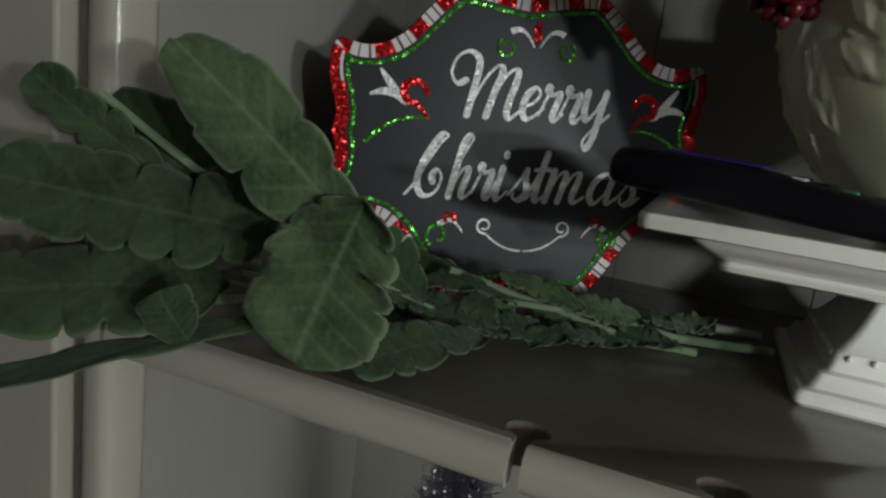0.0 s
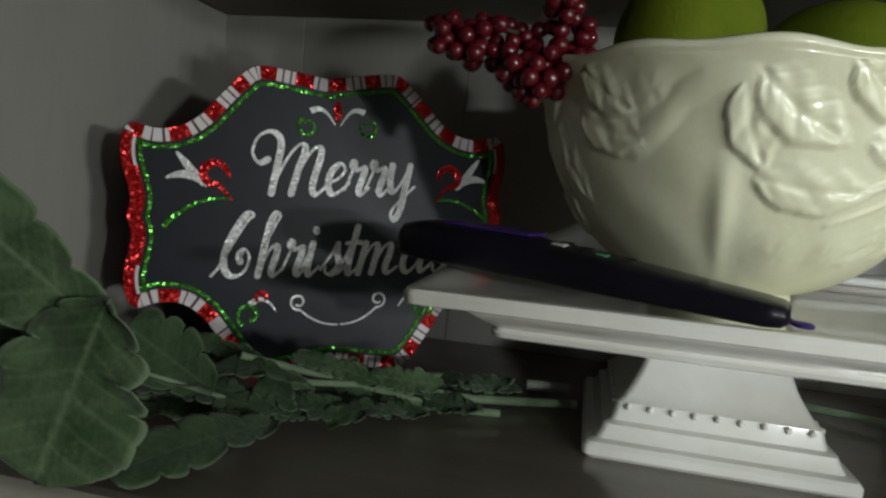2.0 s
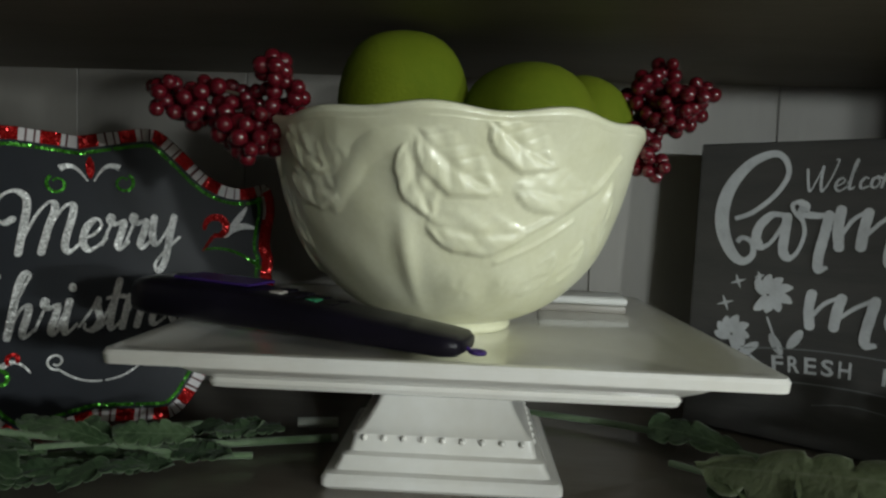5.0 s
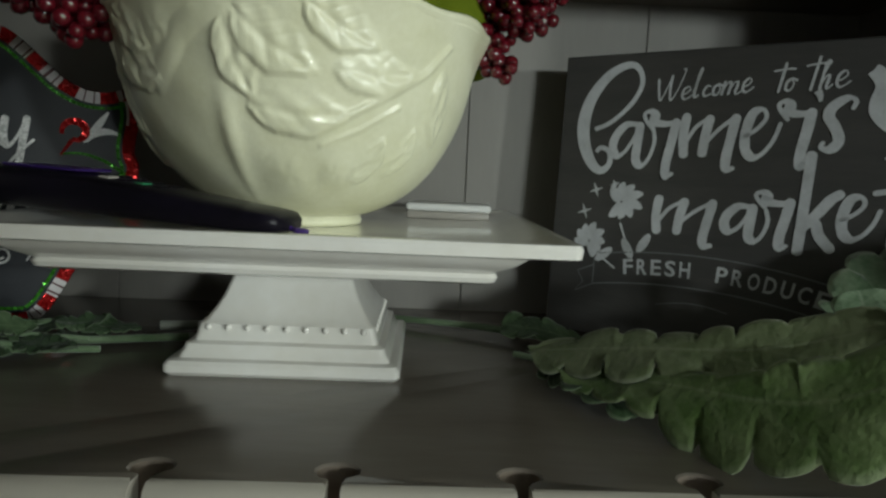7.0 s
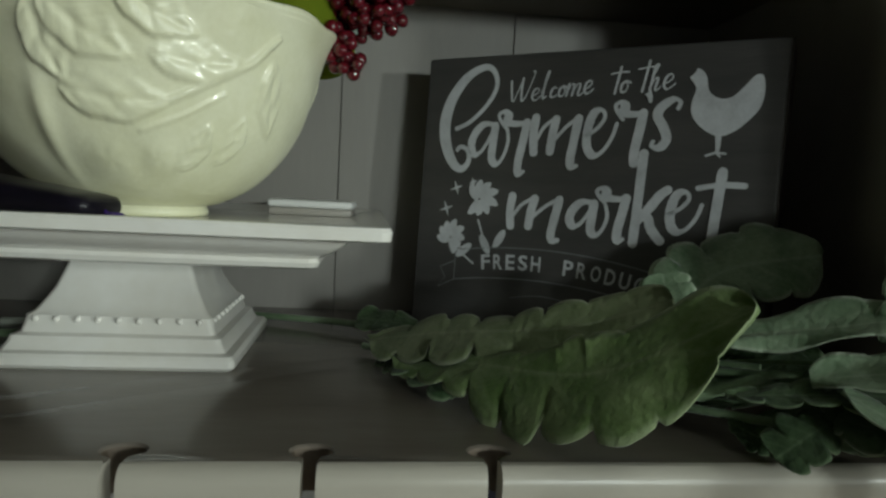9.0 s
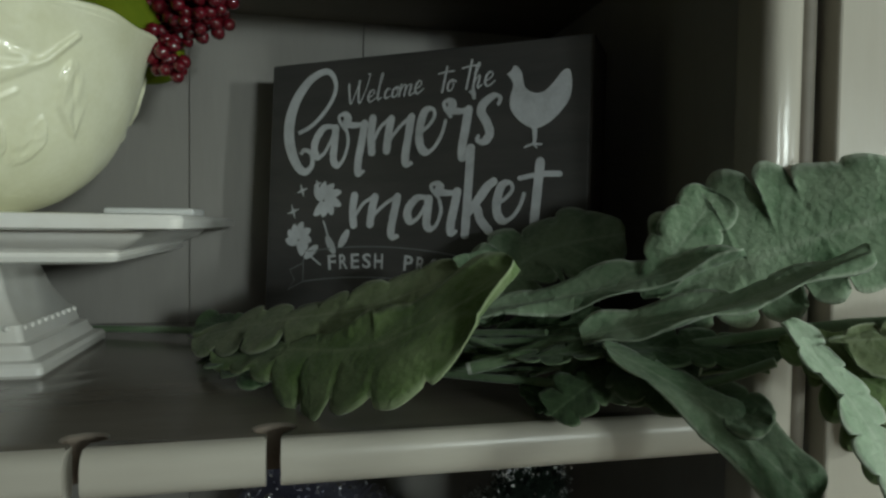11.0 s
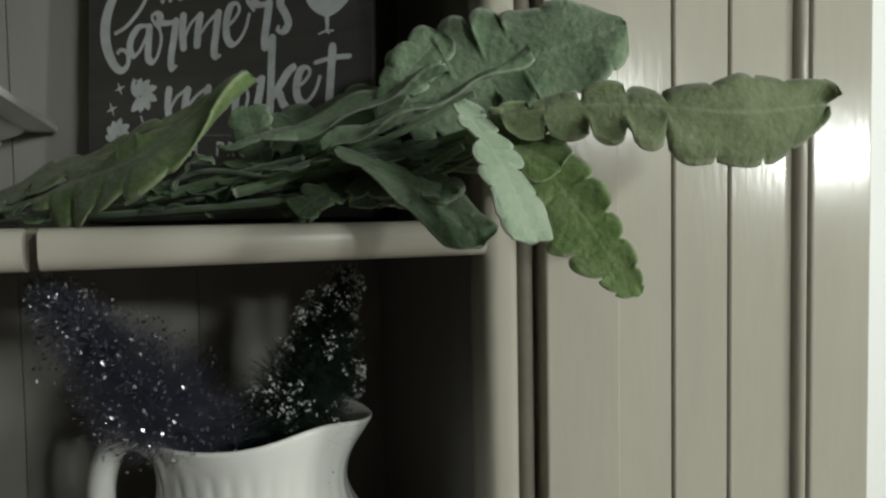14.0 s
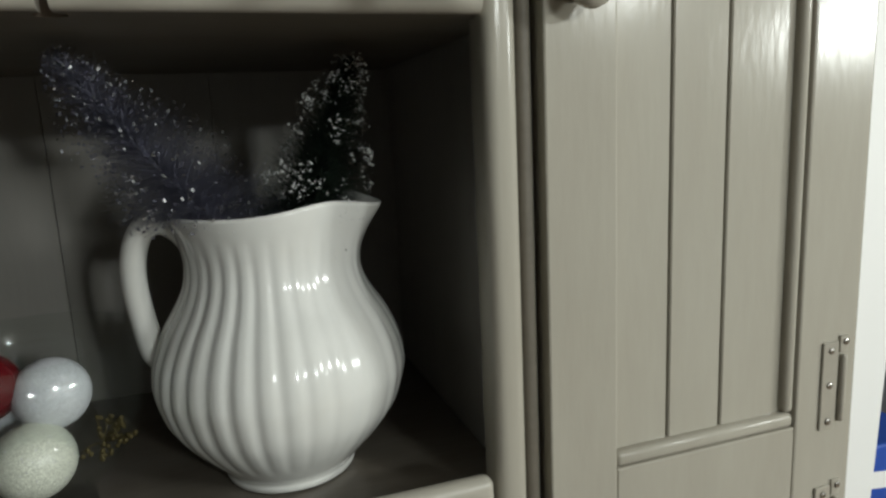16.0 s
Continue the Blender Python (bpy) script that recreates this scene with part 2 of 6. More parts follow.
def part(name, bm, mat, parent=None, label="", smooth=False, angle=35):
    """Links a bmesh as one mesh object under a thing or a part."""
    bmesh.ops.recalc_face_normals(bm, faces=bm.faces)
    if smooth:
        for f in bm.faces:
            f.smooth = True
        for e in bm.edges:
            if len(e.link_faces) == 2 and e.calc_face_angle(0) > radians(angle):
                e.smooth = False
    me = bpy.data.meshes.new(name)
    bm.to_mesh(me)
    bm.free()
    me.materials.append(mat)
    ob = new(name, me)
    if parent is not None:
        ob.parent = parent
    return tagged(ob, label)


def mesh_part(name, me, parent=None, label=""):
    ob = new(name, me)
    if parent is not None:
        ob.parent = parent
    return tagged(ob, label)


def box(x0, x1, y0, y1, z0, z1, bevel=0.0, segments=2, bm=None):
    own = bm or bmesh.new()
    made = bmesh.ops.create_cube(own, size=1.0)["verts"]
    for v in made:
        v.co = Vector((x0 + (v.co.x + 0.5) * (x1 - x0), y0 + (v.co.y + 0.5) * (y1 - y0), z0 + (v.co.z + 0.5) * (z1 - z0)))
    if bevel:
        edges = list({e for v in made for e in v.link_edges})
        bmesh.ops.bevel(own, geom=edges, offset=bevel, segments=segments, profile=0.5, affect="EDGES")
    return own


def lathe(profile, steps=64, radius_at=None, cap=True):
    """Vertices and faces of a turned form; radius_at(theta, r, z) may shape it."""
    verts, faces = [], []
    for r, z in profile:
        for k in range(steps):
            a = 2 * math.pi * k / steps
            rr, zz = radius_at(a, r, z) if radius_at else (r, z)
            verts.append((rr * math.cos(a), rr * math.sin(a), zz))
    for i in range(len(profile) - 1):
        for k in range(steps):
            j = (k + 1) % steps
            faces.append((i * steps + k, i * steps + j, (i + 1) * steps + j, (i + 1) * steps + k))
    if cap:
        faces.append(tuple(range(steps))[::-1])
        faces.append(tuple((len(profile) - 1) * steps + k for k in range(steps)))
    return verts, faces


def tube(points, radius, steps=8, bm=None, taper=None):
    """A round bar along points."""
    own = bm or bmesh.new()
    pts = [Vector(p) for p in points]
    rings = []
    for i, p in enumerate(pts):
        ahead = (pts[min(i + 1, len(pts) - 1)] - pts[max(i - 1, 0)]).normalized()
        side = ahead.orthogonal().normalized() if i == 0 else (side - ahead * side.dot(ahead)).normalized()
        up = ahead.cross(side)
        r = radius * (taper(i / (len(pts) - 1)) if taper else 1)
        rings.append([own.verts.new(p + side * (r * math.cos(2 * math.pi * k / steps)) + up * (r * math.sin(2 * math.pi * k / steps))) for k in range(steps)])
    for a, b in zip(rings, rings[1:]):
        for k in range(steps):
            own.faces.new((a[k], a[(k + 1) % steps], b[(k + 1) % steps], b[k]))
    own.faces.new(rings[0][::-1])
    own.faces.new(rings[-1])
    return own


def bend(a, b, c, n=10):
    """A smooth line from a by way of b to c."""
    a, b, c = Vector(a), Vector(b), Vector(c)
    m = 2 * b - (a + c) / 2
    return [a * (1 - s) ** 2 + m * (2 * s * (1 - s)) + c * s ** 2 for s in (i / (n - 1) for i in range(n))]


def ball(bm, place, r, u=12, v=8, squash=1.0):
    made = bmesh.ops.create_uvsphere(bm, u_segments=u, v_segments=v, radius=r)["verts"]
    for w in made:
        w.co = Vector((w.co.x, w.co.y, w.co.z * squash)) + Vector(place)
    return made


def text_mesh(name, body, mat, u0, u1, v0, v1, shear=0.0, weight=0.0, depth=0.0006, tilt=0.0):
    """Letters in the built-in font, flat on the x-z plane and facing -y, filling the given box."""
    curve = bpy.data.curves.new(name, "FONT")
    curve.body, curve.shear, curve.offset, curve.extrude, curve.resolution_u = body, shear, weight, 0.0, 3
    ob = new(name, curve)
    bpy.context.view_layer.update()
    me = bpy.data.meshes.new_from_object(ob.evaluated_get(bpy.context.evaluated_depsgraph_get()))
    bpy.data.objects.remove(ob)
    bpy.data.curves.remove(curve)
    me.name = name
    xs, ys = [v.co.x for v in me.vertices], [v.co.y for v in me.vertices]
    sx, sy = (u1 - u0) / (max(xs) - min(xs)), (v1 - v0) / (max(ys) - min(ys))
    x0, y0 = min(xs), min(ys)
    for v in me.vertices:
        u = u0 + (v.co.x - x0) * sx
        w = v0 + (v.co.y - y0) * sy + (u - u0) * tilt
        v.co = (u, -depth, w)
    me.materials.clear()
    me.materials.append(mat)
    me.update()
    return me


def stroke(points, width, mat_depth=0.0006, bm=None):
    """A flat brush stroke on the x-z plane facing -y; width may be a function of 0..1."""
    own = bm or bmesh.new()
    pts = [Vector((p[0], -mat_depth, p[1])) for p in points]
    rows = []
    for i, p in enumerate(pts):
        d = (pts[min(i + 1, len(pts) - 1)] - pts[max(i - 1, 0)]).normalized()
        n = Vector((-d.z, 0, d.x))
        w = (width(i / (len(pts) - 1)) if callable(width) else width) / 2
        rows.append((own.verts.new(p + n * w), own.verts.new(p - n * w)))
    for a, b in zip(rows, rows[1:]):
        own.faces.new((a[0], a[1], b[1], b[0]))
    return own


def curl(u, v, r, start, turns, n=18, shrink=0.55, flip=1):
    """Points of a scroll."""
    return [(u + flip * r * (1 - shrink * i / n) * math.cos(start + turns * 2 * math.pi * i / n), v + r * (1 - shrink * i / n) * math.sin(start + turns * 2 * math.pi * i / n)) for i in range(n + 1)]


# ---- a brush script: strokes of each letter, baseline 0, height of a small letter 1 ----
SCRIPT = {}
SCRIPT["a"] = (((0.72, 0.84), (0.45, 1.0), (0.12, 0.68), (0.08, 0.22), (0.30, 0.0), (0.58, 0.30), (0.76, 0.92)), ((0.78, 1.0), (0.70, 0.30), (0.80, 0.02), (1.05, 0.22)))
SCRIPT["r"] = (((-0.05, 0.15), (0.12, 0.70), (0.24, 1.03), (0.12, 1.12), (0.10, 0.94), (0.34, 0.83), (0.60, 0.92), (0.60, 0.60), (0.52, 0.15), (0.66, 0.0), (0.90, 0.22)),)
SCRIPT["m"] = (((0.06, 1.0), (0.03, 0.5), (0.0, 0.0)), ((0.02, 0.25), (0.20, 0.85), (0.37, 0.98), (0.42, 0.70), (0.37, 0.0)), ((0.39, 0.25), (0.58, 0.85), (0.76, 0.98), (0.80, 0.70), (0.74, 0.15), (0.86, 0.0), (1.08, 0.20)))
SCRIPT["e"] = (((0.05, 0.38), (0.38, 0.50), (0.58, 0.80), (0.40, 1.02), (0.14, 0.75), (0.10, 0.28), (0.30, 0.0), (0.55, 0.10), (0.80, 0.36)),)
SCRIPT["y"] = (((0.06, 1.0), (0.08, 0.42), (0.24, 0.08), (0.48, 0.38), (0.68, 0.98)), ((0.70, 1.0), (0.66, 0.2), (0.62, -0.55), (0.45, -0.86), (0.32, -0.62), (0.52, -0.25), (0.98, 0.28)))
SCRIPT["h"] = (((0.0, 0.9), (0.22, 1.6), (0.32, 1.9), (0.20, 2.02), (0.06, 1.7), (0.02, 0.9), (0.0, 0.0)), ((0.02, 0.25), (0.22, 0.84), (0.42, 0.97), (0.46, 0.70), (0.40, 0.15), (0.52, 0.0), (0.78, 0.25)))
SCRIPT["i"] = (((-0.12, 0.2), (0.10, 0.95)), ((0.12, 1.0), (0.08, 0.40), (0.14, 0.03), (0.28, 0.02), (0.48, 0.25)), ((0.13, 1.47), (0.15, 1.40)))
SCRIPT["s"] = (((-0.08, 0.15), (0.18, 0.62), (0.32, 1.05), (0.36, 0.72), (0.50, 0.28), (0.32, 0.0), (0.10, 0.06), (0.08, 0.22)), ((0.32, 0.0), (0.52, 0.04), (0.72, 0.25)))
SCRIPT["t"] = (((-0.12, 0.2), (0.18, 1.2)), ((0.22, 1.55), (0.14, 0.50), (0.18, 0.04), (0.32, 0.02), (0.52, 0.25)), ((-0.08, 1.0), (0.20, 1.05), (0.46, 1.02)))
SCRIPT["M"] = (((-0.08, 1.10), (-0.36, 0.98), (-0.56, 1.30), (-0.40, 1.78), (-0.04, 2.0), (0.27, 1.86), (0.33, 1.50), (0.18, 0.80), (0.0, 0.0)), ((0.08, 0.30), (0.50, 1.10), (0.85, 1.55), (1.07, 1.60), (1.09, 1.35), (0.88, 0.80), (0.63, 0.0)), ((0.70, 0.30), (1.10, 1.10), (1.42, 1.50), (1.62, 1.50), (1.60, 1.20), (1.38, 0.50), (1.31, 0.12), (1.45, -0.02), (1.78, 0.26)))
SCRIPT["C"] = (((-0.60, 0.02), (-0.34, 0.34), (0.10, 1.10), (0.52, 1.75), (0.70, 1.92), (0.58, 2.02), (0.32, 1.75), (-0.04, 1.10), (-0.22, 0.50), (-0.12, 0.08), (0.14, 0.0), (0.42, 0.20), (0.55, 0.60), (0.42, 0.85), (0.24, 0.66), (0.27, 0.46)),)
SCRIPT["k"] = (((0.05, 2.0), (0.03, 1.0), (0.0, 0.0)), ((0.86, 1.22), (0.66, 1.10), (0.38, 0.80), (0.08, 0.52)), ((0.12, 0.62), (0.36, 0.62), (0.48, 0.36), (0.78, 0.10)))
SCRIPT["S"] = (((0.93, 0.81), (1.00, 0.94), (0.73, 1.00), (0.27, 0.84), (0.15, 0.65), (0.40, 0.43), (0.57, 0.17), (0.32, 0.00), (0.00, 0.03), (0.05, 0.12)),)
SCRIPT["T"] = (((0.50, 1.0), (0.46, 0.5), (0.42, 0.0)), ((0.0, 0.74), (0.5, 0.80), (1.0, 0.80)))
SCRIPT["R"] = (((0.28, 0.72), (0.05, 0.86), (0.00, 0.96), (0.17, 1.00), (0.34, 0.93), (0.28, 0.84), (0.62, 0.80), (0.97, 0.82)), ((0.97, 0.82), (0.88, 0.52), (0.77, 0.20), (0.79, 0.00), (0.97, 0.03)))
SCRIPT["N"] = (((0.03, 1.00), (0.00, 0.65), (0.03, 0.28)), ((0.05, 0.48), (0.23, 0.80), (0.48, 0.99)), ((0.49, 0.96), (0.43, 0.64), (0.40, 0.30)), ((0.42, 0.46), (0.70, 0.78), (0.98, 1.00)), ((0.98, 0.97), (0.91, 0.53), (0.86, 0.14), (0.90, 0.00), (1.00, 0.01)))
SCRIPT["A"] = (((0.60, 0.99), (0.31, 1.00), (0.07, 0.74), (0.00, 0.44), (0.11, 0.23), (0.30, 0.32), (0.49, 0.64), (0.62, 0.96)), ((0.63, 0.96), (0.60, 0.53), (0.59, 0.13), (0.74, 0.00), (0.90, 0.19), (1.00, 0.59), (0.94, 0.92)))
SCRIPT["E"] = (((0.00, 0.43), (0.36, 0.60), (0.59, 0.83), (0.48, 1.00), (0.20, 0.92), (0.04, 0.53), (0.08, 0.16), (0.31, 0.00), (0.60, 0.10), (0.86, 0.38), (1.00, 0.70)),)
SCRIPT["W"] = (((0.0, 0.85), (0.10, 0.40), (0.24, 0.05), (0.40, 0.50), (0.52, 0.95)), ((0.52, 0.95), (0.55, 0.40), (0.66, 0.05), (0.86, 0.50), (1.0, 1.15), (0.92, 1.2)))
SCRIPT["l"] = (((0.0, 0.4), (0.26, 1.3), (0.32, 1.75), (0.20, 1.6), (0.12, 0.6), (0.18, 0.05), (0.42, 0.2)),)
SCRIPT["c"] = (((0.52, 0.85), (0.32, 0.95), (0.10, 0.5), (0.22, 0.05), (0.62, 0.25)),)
SCRIPT["o"] = (((0.40, 0.95), (0.12, 0.70), (0.12, 0.15), (0.40, 0.05), (0.58, 0.50), (0.40, 0.95), (0.74, 0.80)),)


def smooth_line(keys, n=7):
    """A rounded line through its keys."""
    out = []
    for i in range(len(keys) - 1):
        p = [keys[max(0, min(len(keys) - 1, i + d))] for d in (-1, 0, 1, 2)]
        for k in range(n):
            f = k / n
            out.append(tuple(0.5 * (2 * p[1][c] + (p[2][c] - p[0][c]) * f + (2 * p[0][c] - 5 * p[1][c] + 4 * p[2][c] - p[3][c]) * f * f + (3 * p[1][c] - p[0][c] - 3 * p[2][c] + p[3][c]) * f ** 3) for c in (0, 1)))
    return out + [tuple(keys[-1])]


def brush_letter(parent, ch, mat, u, v, wide, tall, slant, thick, thin, depth=0.0006, rough=0.0, seed=0):
    """One letter written with a pointed brush: broad on the way down, fine on the way up, with round ends."""
    rng = random.Random(ord(ch) + seed)
    bm = bmesh.new()
    for n, keys in enumerate(SCRIPT[ch]):
        pts = smooth_line([(u + x * wide + slant * y * tall, v + y * tall) for x, y in keys])
        level = depth + 0.00006 * n
        width, rows = thick, []
        for i, (x, y) in enumerate(pts):
            a0, a1 = pts[max(0, i - 1)], pts[min(len(pts) - 1, i + 1)]
            dx, dy = a1[0] - a0[0], a1[1] - a0[1]
            run = math.hypot(dx, dy) or 1e-6
            fall = max(0.0, min(1.0, 0.30 - 0.95 * dy / run))
            goal = thin + (thick - thin) * fall ** 0.8
            width = goal if i == 0 else width + (goal - width) * 0.45
            w = width * (1 + rough * rng.uniform(-1, 1)) / 2
            nx, ny = -dy / run * w, dx / run * w
            rows.append(((x + nx, y + ny), (x - nx, y - ny), (dx / run, dy / run), w))
        ring = [r[0] for r in rows]
        for end, sign_ in ((-1, 1), (0, -1)):
            (lx, ly), (rx, ry), (tx, ty), w = rows[end]
            cx, cy = (lx + rx) / 2, (ly + ry) / 2
            cap = [(cx + sign_ * tx * w * math.sin(math.pi * k / 6) + (lx - cx) * sign_ * math.cos(math.pi * k / 6), cy + sign_ * ty * w * math.sin(math.pi * k / 6) + (ly - cy) * sign_ * math.cos(math.pi * k / 6)) for k in range(1, 6)]
            fan = [bm.verts.new((p[0], -level, p[1])) for p in ([(lx, ly)] + cap + [(rx, ry)] if sign_ > 0 else [(rx, ry)] + cap + [(lx, ly)])]
            bm.faces.new(fan)
        pairs = [(bm.verts.new((l[0], -level, l[1])), bm.verts.new((r[0], -level, r[1]))) for l, r, _, _ in rows]
        for p, q in zip(pairs, pairs[1:]):
            bm.faces.new((p[0], p[1], q[1], q[0]))
    for face in bm.faces:
        face.normal_update()
        if face.normal.y > 0:
            face.normal_flip()
    me = bpy.data.meshes.new("letter")
    bm.to_mesh(me)
    bm.free()
    me.materials.append(mat)
    return mesh_part("letter", me, parent)


# ---- the room, closed round the walker ----
SHELF, LOWER, UPPER, FACE, BACK = 1.279, 0.935, 1.574, 0.272, 0.615
LEFT, RIGHT = -0.257, 0.565


def room_piece(name, label, *dims, mat=ROOM):
    return tagged(part(name, box(*dims), mat, None, label), category=name.split("_")[0], kind="structure")


room_piece("floor", "brown wooden floor of the room", -2.6, 3.8, -3.4, 1.1, -0.05, 0.0, mat=FLOORWOOD)
room_piece("ceiling", "plain taupe painted ceiling", -2.6, 3.8, -3.4, 1.1, 2.45, 2.5)
room_piece("wall_north", "slate grey wall behind the cupboard", -2.6, 3.8, 1.0, 1.1, 0.0, 2.45, mat=DARKWALL)
room_piece("wall_south", "plain taupe wall of the room", -2.6, 3.8, -3.4, -3.3, 0.0, 2.45)
room_piece("wall_west", "plain taupe wall of the room", -2.6, -2.5, -3.3, 1.0, 0.0, 2.45)
room_piece("wall_east", "plain taupe wall of the room", 3.7, 3.8, -3.3, 1.0, 0.0, 2.45)
# added out of view; its end keeps the front bulbs off the Christmas sign
room_piece("wall_hall", "added unseen taupe wall that shades the left from the front lamp", -2.6, 0.455, -0.51, -0.45, 0.0, 2.45)
bm = box(1.02, 1.258, 0.50, 0.54, 0.0, 2.2, 0.004)
for v in bm.verts:
    if v.co.x > 1.2:
        v.co.x += 0.05 * (v.co.z - 1.5)
casing = part("door_casing", bm, WALL, None, "bright white painted door casing beside the cupboard")
tagged(casing, category="casing", kind="structure")

# ---- the painted cupboard ----
hutch = thing("cupboard", (0, 0, 0), "greige painted country cupboard with open shelves between plank doors", "cupboard")


def shelf_board(name, top, slots, label):
    """A board with a rounded front edge and keyhole slots for spoons."""
    bm = bmesh.new()
    y0, y1, thick = 0.2685, BACK - 0.002, 0.0205
    outline = [(LEFT - 0.022, y1), (LEFT - 0.022, FACE + 0.012), (LEFT + 0.001, FACE + 0.012), (LEFT + 0.001, y0)]
    for x in slots:
        outline += [(x - 0.0030, y0), (x - 0.0030, y0 + 0.0125)]
        outline += [(x + 0.0088 * math.sin(a), y0 + 0.0185 - 0.0070 * math.cos(a)) for a in (radians(-40 - 31 * k) for k in range(10))][0:9]
        outline += [(x + 0.0030, y0 + 0.0125), (x + 0.0030, y0)]
    outline += [(RIGHT - 0.001, y0), (RIGHT - 0.001, FACE + 0.012), (RIGHT + 0.024, FACE + 0.012), (RIGHT + 0.024, y1)]
    verts = [bm.verts.new((x, y, top)) for x, y in outline]
    bm.faces.new(verts)
    bmesh.ops.recalc_face_normals(bm, faces=bm.faces)
    lower = bmesh.ops.extrude_face_region(bm, geom=list(bm.faces))
    for v in lower["geom"]:
        if isinstance(v, bmesh.types.BMVert):
            v.co.z -= thick
    def front(e):
        return all(v.co.y < y0 + 0.0001 for v in e.verts) and abs(e.verts[0].co.z - e.verts[1].co.z) < 1e-5
    def lip(e):
        return all(y0 - 0.001 < v.co.y < y0 + 0.032 and v.co.z > top - 0.001 for v in e.verts) and abs(e.verts[0].co.z - e.verts[1].co.z) < 1e-5 and not front(e) and min(abs((e.verts[0].co.x + e.verts[1].co.x) / 2 - x) for x in (slots or (9,))) < 0.012
    bmesh.ops.bevel(bm, geom=[e for e in bm.edges if front(e)], offset=0.0075, segments=5, profile=0.5, affect="EDGES")
    bmesh.ops.bevel(bm, geom=[e for e in bm.edges if lip(e)], offset=0.0010, segments=1, profile=0.5, affect="EDGES")
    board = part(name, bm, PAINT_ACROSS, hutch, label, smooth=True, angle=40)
    board.data.materials.append(SHADED_TOP)
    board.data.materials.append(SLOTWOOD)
    board.data.materials.append(SHADED_PAINT)
    # faces turned up or down get paint with shade put into its colour
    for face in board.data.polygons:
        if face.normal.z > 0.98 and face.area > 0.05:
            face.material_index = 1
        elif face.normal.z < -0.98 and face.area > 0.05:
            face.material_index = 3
        elif slots and face.center.z > top - 0.004 and face.center.y > y0 + 0.0076 and face.normal.z > 0.3:
            face.material_index = 1
        elif slots and abs(face.normal.z) < 0.3 and y0 + 0.0075 < face.center.y < y0 + 0.032 and min(abs(face.center.x - x) for x in slots) < 0.011:
            face.material_index = 2
    return board


SLOTS = [-0.040 + 0.0750 * k for k in range(6)]
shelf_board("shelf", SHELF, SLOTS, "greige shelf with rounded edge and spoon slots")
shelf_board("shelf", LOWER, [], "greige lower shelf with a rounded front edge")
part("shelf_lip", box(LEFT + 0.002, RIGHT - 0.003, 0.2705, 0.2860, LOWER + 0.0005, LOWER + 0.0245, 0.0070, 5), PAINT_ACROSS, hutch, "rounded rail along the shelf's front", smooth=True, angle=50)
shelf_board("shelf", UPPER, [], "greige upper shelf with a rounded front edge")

# back of beaded boards
X0 = LEFT - 0.03
boards = [X0, -0.205, -0.053, 0.10, 0.252, 0.405, RIGHT + 0.03]
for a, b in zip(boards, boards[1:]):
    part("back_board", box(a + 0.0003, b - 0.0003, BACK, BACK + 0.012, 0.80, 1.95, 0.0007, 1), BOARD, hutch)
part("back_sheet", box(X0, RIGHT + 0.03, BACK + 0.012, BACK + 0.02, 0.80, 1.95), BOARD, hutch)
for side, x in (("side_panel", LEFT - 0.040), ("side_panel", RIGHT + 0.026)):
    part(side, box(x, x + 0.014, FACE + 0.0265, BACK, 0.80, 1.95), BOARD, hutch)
part("outer_side", box(0.862, 0.882, FACE + 0.026, BACK + 0.02, 0.0, 1.97), PAINT, hutch)
part("outer_side", box(-0.575, -0.555, FACE + 0.026, BACK + 0.02, 0.0, 1.97), PAINT, hutch)
part("top_board", box(-0.60, 0.907, FACE - 0.03, BACK + 0.03, 1.951, 1.985, 0.006), PAINT, hutch)
part("base_cabinet", box(-0.575, 0.882, FACE + 0.004, BACK + 0.02, 0.0, 0.80, 0.003), PAINT, hutch)
for x in (LEFT - 0.022, RIGHT):
    part("face_post", box(x, x + 0.0225, FACE, FACE + 0.030, 0.80, 1.95, 0.008, 4), PAINT, hutch, smooth=True, angle=50)


